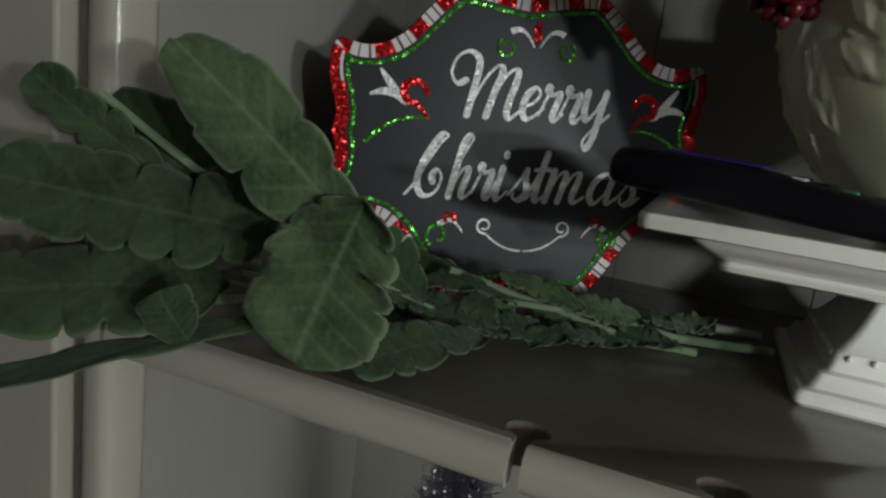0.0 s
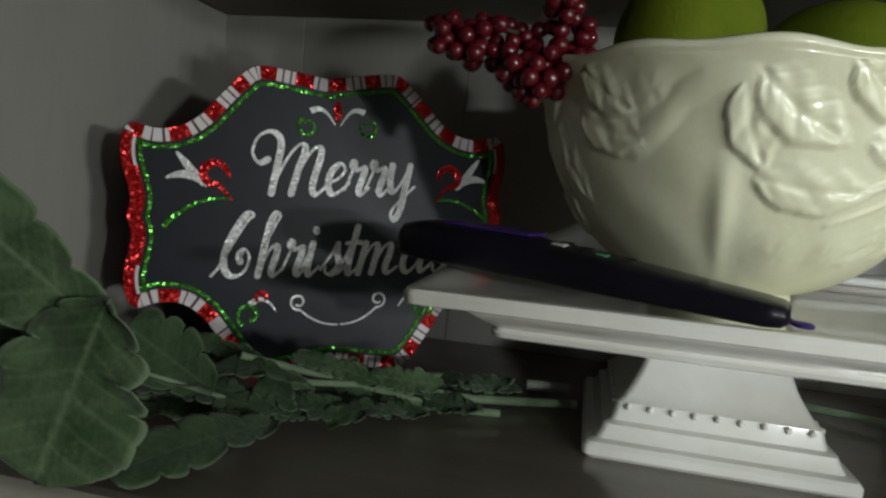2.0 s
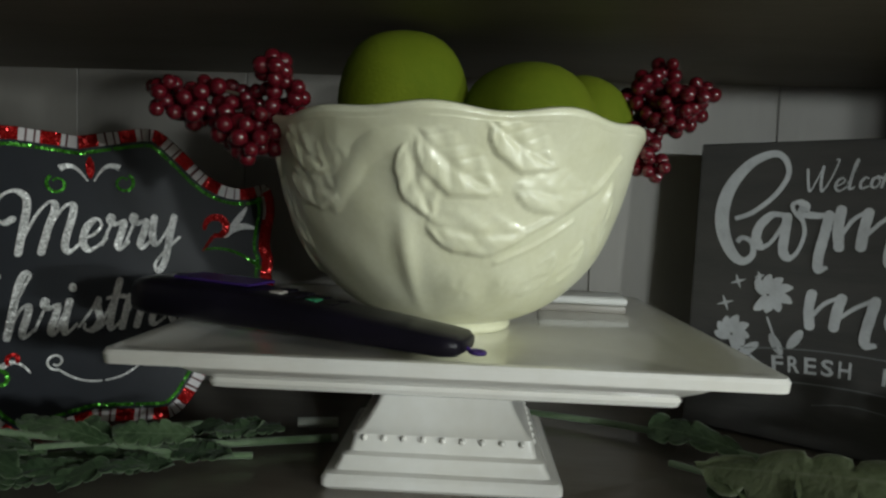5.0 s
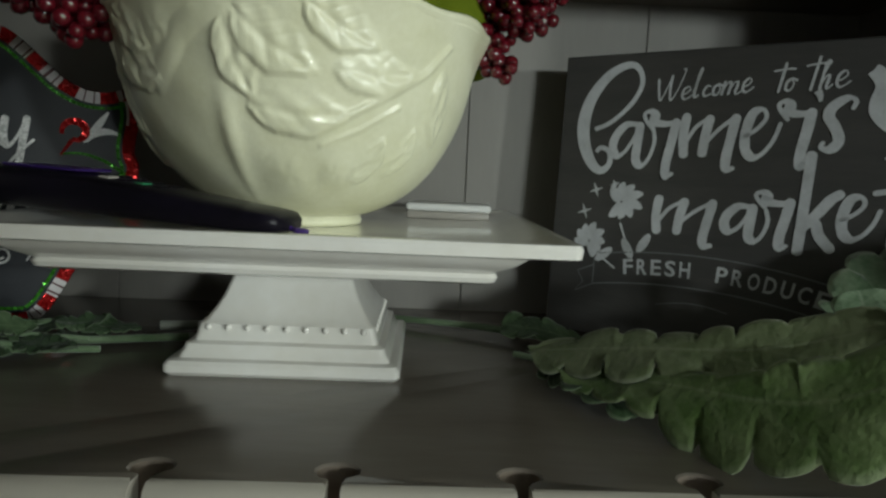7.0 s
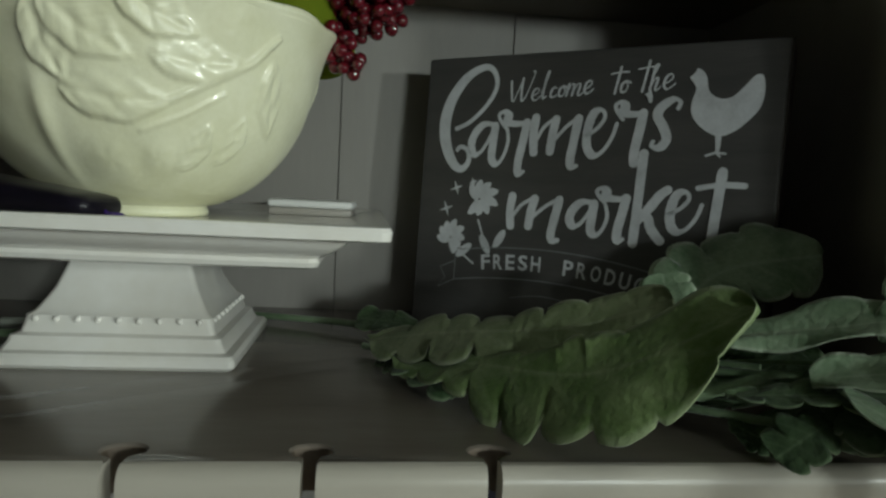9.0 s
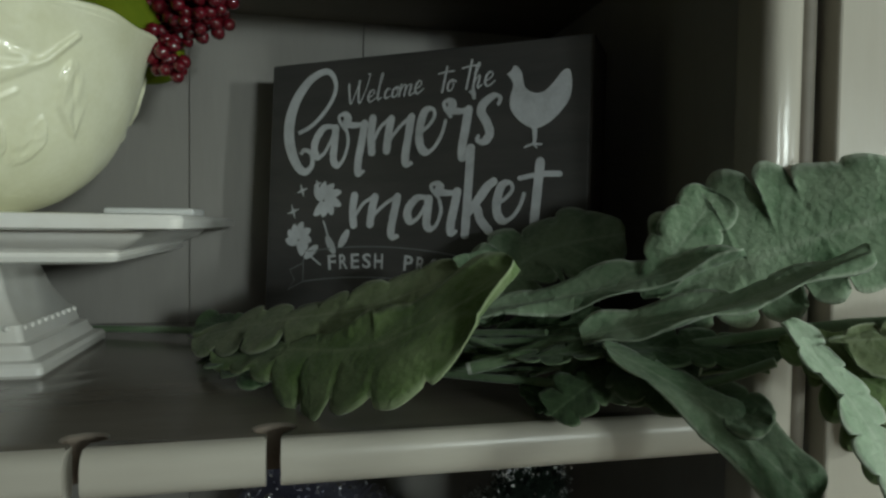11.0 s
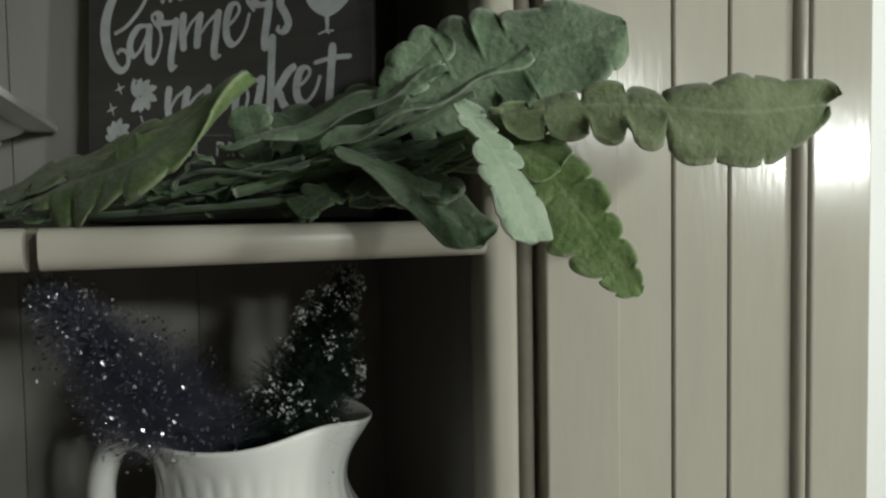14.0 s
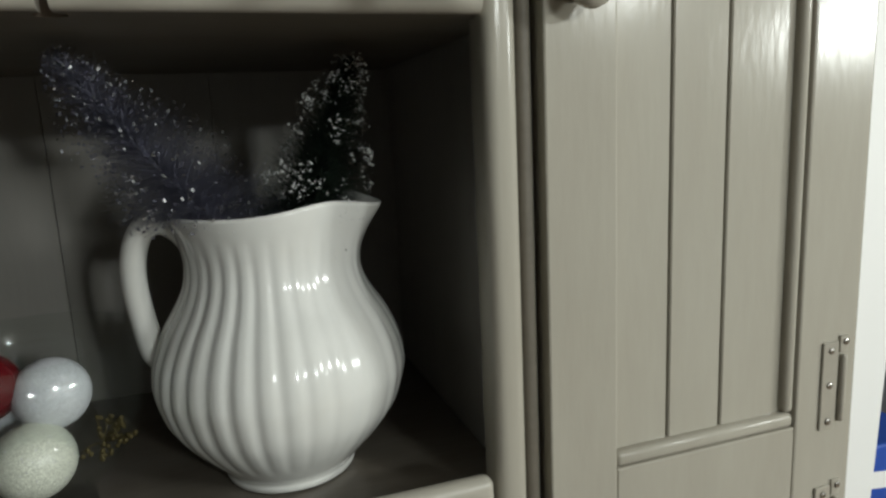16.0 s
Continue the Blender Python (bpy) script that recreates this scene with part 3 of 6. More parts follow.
def plank_door(x0, x1, hinge_right, label):
    """A framed door with a sunk panel of three planks, a moulded edge, knob and hinges."""
    door = part("door", box(x0, x0 + 0.053, FACE, FACE + 0.022, 0.81, 1.94, 0.0016, 2), PAINT, hutch, label)
    part("stile", box(x1 - 0.060, x1, FACE, FACE + 0.022, 0.81, 1.94, 0.0022, 2), PAINT, door)
    low, high = 0.944, 1.86
    part("rail", box(x0 + 0.0532, x1 - 0.0602, FACE + 0.0004, FACE + 0.022, 0.81, low, 0.001, 1), PAINT, door)
    part("rail", box(x0 + 0.0532, x1 - 0.0602, FACE + 0.0004, FACE + 0.022, high, 1.94, 0.001, 1), PAINT, door)
    inner = [x0 + 0.0530, x0 + 0.1020, x0 + 0.1500, x1 - 0.0600]
    for a, b in zip(inner, inner[1:]):
        part("plank", box(a + 0.0011, b - 0.0011, FACE + 0.009, FACE + 0.016, low, high, 0.0010, 1), PAINT, door)
    part("panel_back", box(x0 + 0.053, x1 - 0.06, FACE + 0.016, FACE + 0.020, low, high), GROOVE, door)
    xr = x1 - 0.0695
    mould = box(xr, xr + 0.0093, FACE + 0.0015, FACE + 0.016, low + 0.012, high, 0.0042, 3)
    part("moulding", mould, PAINT, door, smooth=True)
    part("moulding", box(x0 + 0.0535, xr + 0.0093, FACE + 0.0012, FACE + 0.016, low, low + 0.0118, 0.0042, 3), PAINT, door, smooth=True)
    # knob, at the side away from the hinges
    kx = x0 + 0.022 if hinge_right else x1 - 0.024
    v, f = lathe([(0.0065, 0), (0.0065, 0.008), (0.0115, 0.013), (0.0140, 0.019), (0.0135, 0.024), (0.0095, 0.028), (0.003, 0.0295)], 24)
    knob = mesh_part("knob", mesh_of("knob", v, f, PAINT), door)
    knob.matrix_basis = pose(kx, FACE, 1.272, 90, 0, 0)
    hx = x1 - 0.030 if hinge_right else x0 + 0.004
    for hz in (0.975, 0.850, 1.80):
        bm = box(hx - 0.007, hx + 0.009, FACE - 0.0022, FACE, hz - 0.038, hz + 0.036, 0.0006, 1)
        hinge = part("hinge", bm, METAL, door, "painted steel hinge plate")
        v, f = lathe([(0.0024, -0.032), (0.0027, -0.030), (0.0027, 0.022), (0.0024, 0.024)], 12)
        pin = mesh_part("pin", mesh_of("pin", v, f, METAL), hinge)
        pin.location = (hx + 0.0145, FACE - 0.002, hz)
        for dz in (-0.031, 0.0, 0.029):
            v, f = lathe([(0.0030, 0), (0.0030, 0.0006), (0.0022, 0.0012), (0.0006, 0.0014)], 12)
            screw = mesh_part("screw", mesh_of("screw", v, f, STEEL), hinge)
            screw.matrix_basis = pose(hx + 0.001, FACE - 0.0022, hz + dz, 90, 0, 0)
        ear = part("hinge_leaf", box(hx + 0.0105, hx + 0.0195, FACE - 0.0020, FACE, hz + 0.026, hz + 0.040, 0.0005, 1), METAL, hinge)
        screw = mesh_part("screw", mesh_of("screw", v, f, STEEL), hinge)
        screw.matrix_basis = pose(hx + 0.0160, FACE - 0.0020, hz + 0.035, 90, 0, 0)
    return door


plank_door(0.6045, 0.8815, True, "closed plank door with a sunk panel and steel hinges")
plank_door(-0.575, -0.2955, False, "closed plank door with a sunk panel")
# gap between post and door: its shadow is coloured into strip and bead
for x in (RIGHT + 0.0235, LEFT - 0.0380):
    part("bead_strip", box(x - 0.0006, x + 0.0156, FACE + 0.018, FACE + 0.026, 0.81, 1.94), GROOVE, hutch, "strip coloured dark for the shadow in the gap")
    part("bead", tube([(x + 0.0076, FACE + 0.0135, z) for z in (0.811, 1.2, 1.6, 1.939)], 0.0053, 14), SHADED_PAINT, hutch, "rounded bead with its shade put into the brown colour", smooth=True, angle=60)

# ---- cake stand ----


def rounded_rect(hx, hy, r, z, n=5):
    out = []
    for cx, cy, a0 in ((hx - r, hy - r, 0), (-hx + r, hy - r, 90), (-hx + r, -hy + r, 180), (hx - r, -hy + r, 270)):
        out += [(cx + r * math.cos(radians(a0 + 90 * k / n)), cy + r * math.sin(radians(a0 + 90 * k / n)), z) for k in range(n + 1)]
    return out


def square_loft(name, levels, mat, parent, label="", r=0.004, ratio=1.0, angle=30):
    bm = bmesh.new()
    rings = [[bm.verts.new(p) for p in rounded_rect(h, h * ratio, min(r, h * 0.4), z)] for h, z in levels]
    for a, b in zip(rings, rings[1:]):
        for k in range(len(a)):
            bm.faces.new((a[k], a[(k + 1) % len(a)], b[(k + 1) % len(a)], b[k]))
    bm.faces.new(rings[0][::-1])
    bm.faces.new(rings[-1])
    return part(name, bm, mat, parent, label, smooth=True, angle=angle)


stand = thing("cake_stand", (0.137, 0.466, SHELF), "ivory glazed square cake stand with a beaded pedestal foot", "cake stand")
square_loft("pedestal", [(0.0670, 0.0), (0.0688, 0.002), (0.0688, 0.006), (0.0670, 0.0085), (0.0625, 0.0095), (0.0600, 0.0135), (0.0590, 0.017), (0.0550, 0.0185), (0.0538, 0.0225), (0.0525, 0.028), (0.0495, 0.030), (0.0455, 0.036), (0.0415, 0.043), (0.0385, 0.051), (0.0362, 0.058), (0.0352, 0.064), (0.0352, 0.067)], STAND_WHITE, stand, ratio=0.95)
RATIO = 0.905
square_loft("plate", [(0.040, 0.066), (0.1130, 0.0665), (0.1175, 0.068), (0.1185, 0.0705), (0.1175, 0.0725), (0.1195, 0.0735), (0.1270, 0.0775), (0.1320, 0.0815), (0.1335, 0.0840), (0.1500, 0.0845), (0.1540, 0.0855), (0.1545, 0.0900), (0.1535, 0.0920), (0.1500, 0.0925), (0.1450, 0.0915), (0.1330, 0.0880), (0.1280, 0.0872), (0.060, 0.0870)], STAND_WHITE, stand, r=0.006, ratio=RATIO)
v, f = lathe([(0.0006, -0.0027), (0.0016, -0.0022), (0.0026, -0.0008), (0.0026, 0.0008), (0.0016, 0.0022), (0.0006, 0.0027)], 10)
bead_mesh = mesh_of("bead", [Vector(q) * 0.68 for q in v], f, STAND_WHITE)
for k in range(9):
    s = -0.046 + 0.092 * k / 8
    for p in ((s, -0.0513), (s, 0.0513), (0.0528, s * 0.95), (-0.0528, s * 0.95)):
        mesh_part("bead", bead_mesh, stand).location = (p[0], p[1], 0.0262)

# ---- cream bowl with raised leaves ----
bowl = thing("bowl", (0.137, 0.460, SHELF + 0.0870), "cream glazed ceramic bowl with raised leaf relief and wavy rim", "bowl")
RELIEF = []
# each leaf: bearing, height, slant, length and half-width of its length
GROUP = ((-96.5, 0.087, -72, 0.042, 0.26), (-87.0, 0.0960, -34, 0.050, 0.27), (-80.5, 0.0655, -3, 0.056, 0.22), (-70, 0.1065, -26, 0.046, 0.26), (-59.0, 0.0865, 3, 0.050, 0.23), (-57, 0.041, 66, 0.030, 0.28), (-44, 0.046, 72, 0.030, 0.26), (-31, 0.070, -72, 0.046, 0.20), (-133, 0.1035, -36, 0.040, 0.28), (-133, 0.0870, -17, 0.046, 0.28))
for shift in (0, 120, 240):
    for at, tall, tilt, size, wide in GROUP[:8] if shift else GROUP:
        RELIEF.append((radians(at + shift), tall, radians(tilt), size, wide))
RELIEF.append((radians(-164), 0.080, radians(-84), 0.075, 0.12))
FLOWERS = [(radians(at + shift), tall, big) for shift in (0, 120, 240) for at, tall, big in ((-84.5, 0.0315, 0.0100), (-50, 0.1030, 0.0105), (-68, 0.0335, 0.0070))] + [(radians(-121), 0.1015, 0.0100)]
# branches and swags: bearing and height along each, thickness and height of the rib
BRANCHES = []
for shift in (0, 120, 240):
    BRANCHES.append(([(-80, 0.0560), (-72, 0.0585), (-64, 0.0650), (-52, 0.0770), (-43, 0.0870), (-35, 0.1030)], 0.0024, 0.0020, shift))
    BRANCHES.append(([(-74, 0.0470), (-62, 0.0560), (-50, 0.0690)], 0.0016, 0.0011, shift))
    BRANCHES.append(([(-100, 0.1060), (-97, 0.1030), (-95, 0.0960)], 0.0018, 0.0012, shift))
BRANCHES.append(([(-126, 0.0760), (-119, 0.0870), (-114, 0.0985), (-108, 0.1040), (-100, 0.1050)], 0.0070, 0.0013, 0))
BRANCHES = [([(radians(a0 + shift) , z0) for a0, z0 in line], wide, high) for line, wide, high, shift in BRANCHES]


def bowl_relief(a, r, z):
    high = 0.0
    for at, tall, tilt, size, broad in RELIEF:
        da = (a - at + math.pi) % (2 * math.pi) - math.pi
        if abs(da) > 0.5:
            continue
        x, y = da * r, z - tall
        u, v = x * math.cos(tilt) + y * math.sin(tilt), -x * math.sin(tilt) + y * math.cos(tilt)
        s = u / size + 0.5
        if not 0.0 < s < 1.0:
            continue
        wide = broad * size * math.sin(math.pi * s ** 0.85) ** 0.8 * (1 + 0.07 * math.sin(s * 15 + at) + 0.015 * math.sin(s * 37 + 2 * at))
        v += 0.06 * size * math.sin(s * 3.1)
        if wide <= 0 or abs(v) > wide:
            continue
        t = v / wide
        edge = 1 - max(0.0, -t) ** 16
        flap = 0.0029 * (0.5 - 0.5 * t) ** 0.9 - 0.0008 * math.exp(-((t + 0.05) * 6) ** 2) - 0.00030 * max(0.0, math.sin(s * 34 - 8 * abs(t + 0.05))) ** 2
        high = max(high, edge * flap * min(1.0, 10 * s, 10 * (1 - s)) + 0.0004 * math.sin(s * 17 + t * 5 + at) * (1 - t * t))
    for at, tall, big in FLOWERS:
        da = (a - at + math.pi) % (2 * math.pi) - math.pi
        if abs(da) < 0.25:
            x, y = da * r, z - tall
            d = math.hypot(x, y) / big
            if d < 1.4:
                swirl = math.atan2(y, x)
                high = max(high, 0.0014 * math.exp(-d ** 3) * (0.86 + 0.14 * math.cos(4 * swirl + d * 3.0) * min(1.0, d * 2)))
    for line, thick, rib in BRANCHES:
        da = (a - line[0][0] + math.pi) % (2 * math.pi) - math.pi
        if not -0.12 < da < 1.0:
            continue
        near = 1.0
        for (a0, z0), (a1, z1) in zip(line, line[1:]):
            px, pz = (da - (a0 - line[0][0])) * r, z - z0
            qx, qz = (a1 - a0) * r, z1 - z0
            f = max(0.0, min(1.0, (px * qx + pz * qz) / (qx * qx + qz * qz)))
            near = min(near, math.hypot(px - f * qx, pz - f * qz))
        if near < thick:
            high = max(high, rib * (1 - (near / thick) ** 2))
    # soft upright fold of the wall
    fold = 0.0024 * math.exp(-(((a + 1.79 + math.pi) % (2 * math.pi) - math.pi) / 0.055) ** 2) * math.exp(-((z - 0.048) / 0.026) ** 2)
    # slow unevenness of the hand-shaped wall
    return high + fold + 0.0005 * math.sin(a * 9 + z * 80) * math.sin(z * 60 + a * 4)


def bowl_form(a, r, z):
    wave = math.sin(a * 11 + 0.6) * 0.5 + math.sin(a * 7 + 2) * 0.3
    top = max(0.0, (z - 0.09) / 0.032)
    r2 = r + wave * 0.0024 * top ** 2
    if 0.016 < z < 0.116 and r > 0.04:
        r2 += bowl_relief(a, r, z)
    return r2, z + wave * 0.0026 * top ** 3


outer = [(0.0340, 0.0), (0.0375, 0.0006), (0.0385, 0.003), (0.0372, 0.0065)]
keys = [(0.0372, 0.0065), (0.046, 0.009), (0.060, 0.016), (0.074, 0.027), (0.086, 0.041), (0.095, 0.057), (0.1015, 0.074), (0.1065, 0.092), (0.110, 0.105), (0.1140, 0.1145), (0.1160, 0.1185)]
for i in range(130):
    s = i / 129 * (len(keys) - 1)
    k = min(int(s), len(keys) - 2)
    f = s - k
    p = [keys[max(0, min(len(keys) - 1, k + d))] for d in (-1, 0, 1, 2)]
    outer.append(tuple(0.5 * (2 * p[1][c] + (p[2][c] - p[0][c]) * f + (2 * p[0][c] - 5 * p[1][c] + 4 * p[2][c] - p[3][c]) * f * f + (3 * p[1][c] - p[0][c] - 3 * p[2][c] + p[3][c]) * f ** 3) for c in (0, 1)))
outer = [q for i, q in enumerate(outer) if i == 0 or q != outer[i - 1]]
outer += [(0.1158, 0.1210), (0.1140, 0.1222), (0.1115, 0.1210), (0.1085, 0.112), (0.1020, 0.094), (0.093, 0.065), (0.070, 0.032), (0.030, 0.014)]
v, f = lathe(outer, 560, bowl_form)
mesh_part("bowl_wall", mesh_of("bowl_wall", v, f, CREAM), bowl)


# ---- fruit and berries in the bowl ----
def apple(place, r, tilt, label, squash=0.94):
    ob = thing("apple", place, label, "apple", "fruit in the bowl")
    prof = []
    for i in range(25):
        a = math.pi * i / 24
        rr = r * math.sin(a) * (1 + 0.06 * math.cos(a)) + 0.0002
        zz = -r * squash * math.cos(a)
        zz -= 0.16 * r * math.exp(-((a - math.pi) / 0.38) ** 2) - 0.10 * r * math.exp(-(a / 0.3) ** 2)
        prof.append((rr, zz))
    w, g = lathe(prof, 40, lambda a, q, z: (q * (1 + 0.018 * math.cos(a * 5)), z))
    mesh_part("flesh", mesh_of("flesh", w, g, APPLE), ob)
    part("stalk", tube(bend((0, 0, r * 0.68), (0.001, 0.001, r * 0.85), (0.004, 0.002, r * 1.02), 6), 0.0013, 6), TWIG, ob)
    ob.rotation_euler = [radians(t) for t in tilt]
    return ob


apple((0.103, 0.455, SHELF + 0.087 + 0.143), 0.0405, (-70, 10, 25), "fuzzy green artificial apple lying in the cream bowl", 1.04)
apple((0.182, 0.450, SHELF + 0.087 + 0.121), 0.0440, (-80, 20, -40), "large fuzzy green artificial apple in the cream bowl", 1.0)
apple((0.219, 0.495, SHELF + 0.087 + 0.132), 0.0360, (-40, -30, 20), "fuzzy green artificial apple behind the others in the bowl")
apple((0.243, 0.505, SHELF + 0.087 + 0.122), 0.0220, (-30, 20, 60), "small fuzzy green artificial fruit at the rim of the bowl")


def berries(name, root, tips, count, spread, seed, label):
    rng = random.Random(seed)
    ob = thing(name, root, label, "berries", "berry picks")
    root = Vector(root)
    wires = bmesh.new()
    v0, f0 = lathe([(0.0007, -0.0048), (0.0026, -0.0041), (0.0043, -0.002), (0.0049, 0.0005), (0.0043, 0.0028), (0.0025, 0.0044), (0.0008, 0.0049)], 12)
    me = mesh_of("berry", v0, f0, BERRY)
    for tip, share, wide in tips:
        tip = Vector(tip) - root
        tube(bend((0, 0, -0.03), tip * 0.45 + Vector((0, 0, 0.006)), tip, 8), 0.0011, 6, wires)
        made = []
        for _ in range(4000):
            if len(made) >= int(count * share):
                break
            s = rng.random() ** 0.6
            p = tip * (1 - 0.75 * (1 - s)) + Vector((rng.gauss(0, 1), rng.gauss(0, 1), rng.gauss(0, 1))).normalized() * wide * (0.35 + 0.65 * rng.random())
            if min([(p - q).length for q in made] or [1]) > 0.0066:
                made.append(p)
        for p in made:
            b = mesh_part("berry", me, ob)
            b.matrix_basis = Matrix.Translation(p) @ Euler((rng.uniform(0, 3), rng.uniform(0, 3), 0)).to_matrix().to_4x4() @ Matrix.Scale(rng.uniform(0.85, 1.08), 4)
    part("wire", wires, TWIG, ob)
    return ob


berries("berry_pick", (0.052, 0.425, 1.492), (((-0.028, 0.412, 1.497), 0.44, 0.0145), ((0.020, 0.400, 1.476), 0.42, 0.0135), ((0.036, 0.405, 1.515), 0.14, 0.0085)), 116, 0.016, 3, "dark red glossy berry cluster hanging over the bowl's rim")
berries("berry_pick", (0.236, 0.488, 1.500), (((0.290, 0.478, 1.514), 0.46, 0.0175), ((0.262, 0.470, 1.473), 0.26, 0.0115), ((0.274, 0.490, 1.533), 0.28, 0.0135)), 130, 0.018, 4, "dark red glossy berry cluster beside the green apples")

# ---- remote control on the stand ----
remote = thing("remote_control", (0, 0, 0), "black remote control with a purple end and wrist strap", "remote control")
a, b = Vector((-0.040, 0.418, SHELF + 0.0960)), Vector((0.149, 0.362, SHELF + 0.0880))
along = (b - a).normalized()
across = Vector((0, 0, 1)).cross(along).normalized()
lift = along.cross(across)
bm = bmesh.new()
rings = []
for s, w, h0, h1 in ((0.0, 0.013, 0.002, 0.017), (0.02, 0.018, 0.0005, 0.0205), (0.08, 0.0205, 0.0, 0.0225), (0.30, 0.0205, 0.0, 0.0225), (0.55, 0.0185, 0.0, 0.0195), (0.80, 0.0170, 0.0, 0.0155), (0.95, 0.0165, 0.0, 0.0130), (0.985, 0.0155, 0.001, 0.0120), (1.0, 0.0120, 0.003, 0.0095)):
    c = a.lerp(b, s)
    ring = []
    for k in range(20):
        t = 2 * math.pi * k / 20
        cx, cz = math.copysign(abs(math.cos(t)) ** 0.55, math.cos(t)), math.copysign(abs(math.sin(t)) ** 0.55, math.sin(t))
        ring.append(bm.verts.new(c + across * (w * cx) + lift * ((h0 + h1) / 2 + (h1 - h0) / 2 * cz)))
    rings.append(ring)
for p, q in zip(rings, rings[1:]):
    for k in range(20):
        bm.faces.new((p[k], p[(k + 1) % 20], q[(k + 1) % 20], q[k]))
bm.faces.new(rings[0][::-1])
bm.faces.new(rings[-1])
part("case", bm, BLACKPLASTIC, remote, smooth=True, angle=50)


def on_remote(s, off, w, l, h, mat, name, label=""):
    c = a.lerp(b, s) + across * off + lift * (0.0228 - 0.0085 * max(0, s - 0.3) / 0.5 if s > 0.3 else 0.0228)
    m = Matrix((along, across, lift)).transposed().to_4x4()
    ob = part(name, box(-l / 2, l / 2, -w / 2, w / 2, -0.0005, h, 0.0006, 1), mat, remote, label)
    ob.matrix_basis = Matrix.Translation(c) @ m
    return ob


on_remote(0.26, 0.002, 0.026, 0.050, 0.0008, PURPLE, "face_plate", "dark purple face plate")
for i, mat in enumerate((GREYKEY, BLACKPLASTIC, GREENKEY, BLACKPLASTIC)):
    on_remote(0.46 + 0.055 * i, -0.004, 0.008, 0.007, 0.0012, mat, "button")
    on_remote(0.46 + 0.055 * i, 0.007, 0.007, 0.007, 0.0012, BLACKPLASTIC, "button")
loop = [b + along * (0.002 + 0.0035 * (1 - math.cos(t))) + across * 0.0028 * math.sin(t) + lift * 0.003 for t in (2 * math.pi * k / 14 for k in range(14))]
part("strap", tube([b - along * 0.002 + lift * 0.005] + loop + [loop[0]], 0.0013, 6), PURPLE, remote, "dark purple wrist strap loop")

# ---- small white case behind the bowl ----
case = thing("white_case", (0.236, 0.555, SHELF + 0.0871), "flat white plastic case lying on the cake stand", "case")
part("lid", box(-0.033, 0.033, -0.020, 0.020, 0.006, 0.012, 0.0025, 3), WALL, case, smooth=True)
part("tray", box(-0.032, 0.032, -0.019, 0.019, 0.0, 0.0058, 0.0015, 2), GREYKEY, case, smooth=True)
case.rotation_euler = (0, 0, radians(-4))

# ---- chalkboard Christmas sign ----
sign = thing("christmas_sign", (0, 0, 0), "black chalkboard plaque reading Merry Christmas, with candy-stripe glitter border", "sign")
SIGN_H = [(0.000, 0.1015), (0.022, 0.1050), (0.043, 0.1075), (0.054, 0.1040), (0.070, 0.0880), (0.083, 0.0740), (0.096, 0.0660), (0.110, 0.0640), (0.124, 0.0668), (0.1300, 0.0600), (0.1312, 0.0450), (0.1275, 0.0280), (0.1262, 0.0190), (0.1278, 0.0120), (0.1283, 0.0080)]


def plaque_outline(grow, n=6):
    half = [(u, v) for u, v in SIGN_H]
    quarter = []
    for i in range(len(half) - 1):
        for k in range(n):
            f = k / n
            p = [half[max(0, min(len(half) - 1, i + d))] for d in (-1, 0, 1, 2)]
            quarter.append(tuple(0.5 * (2 * p[1][c] + (p[2][c] - p[0][c]) * f + (2 * p[0][c] - 5 * p[1][c] + 4 * p[2][c] - p[3][c]) * f * f + (3 * p[1][c] - p[0][c] - 3 * p[2][c] + p[3][c]) * f ** 3) for c in (0, 1)))
    quarter.append(half[-1])
    right = quarter + [(u, 0.016 - v - 0.011 * max(0.0, min(1.0, (v - 0.066) / 0.03))) for u, v in quarter[::-1]][1:]
    ring = right + [(-u, v) for u, v in right[::-1]][1:-1]
    pts = [Vector(p) for p in ring]
    out = []
    for i, p in enumerate(pts):
        d = (pts[(i + 1) % len(pts)] - pts[i - 1]).normalized()
        out.append(p + Vector((-d.y, d.x)) * grow)
    return out


edge = plaque_outline(0.0)
edge_in = plaque_outline(-0.0085)
edge_green = plaque_outline(-0.0105)
edge_green2 = plaque_outline(-0.0128)
bm = bmesh.new()
front = [bm.verts.new((p.x, 0, p.y)) for p in edge]
bm.faces.new(front)
ext = bmesh.ops.extrude_face_region(bm, geom=list(bm.faces))
for q in ext["geom"]:
    if isinstance(q, bmesh.types.BMVert):
        q.co.y += 0.010
part("plaque", bm, SLATE, sign)


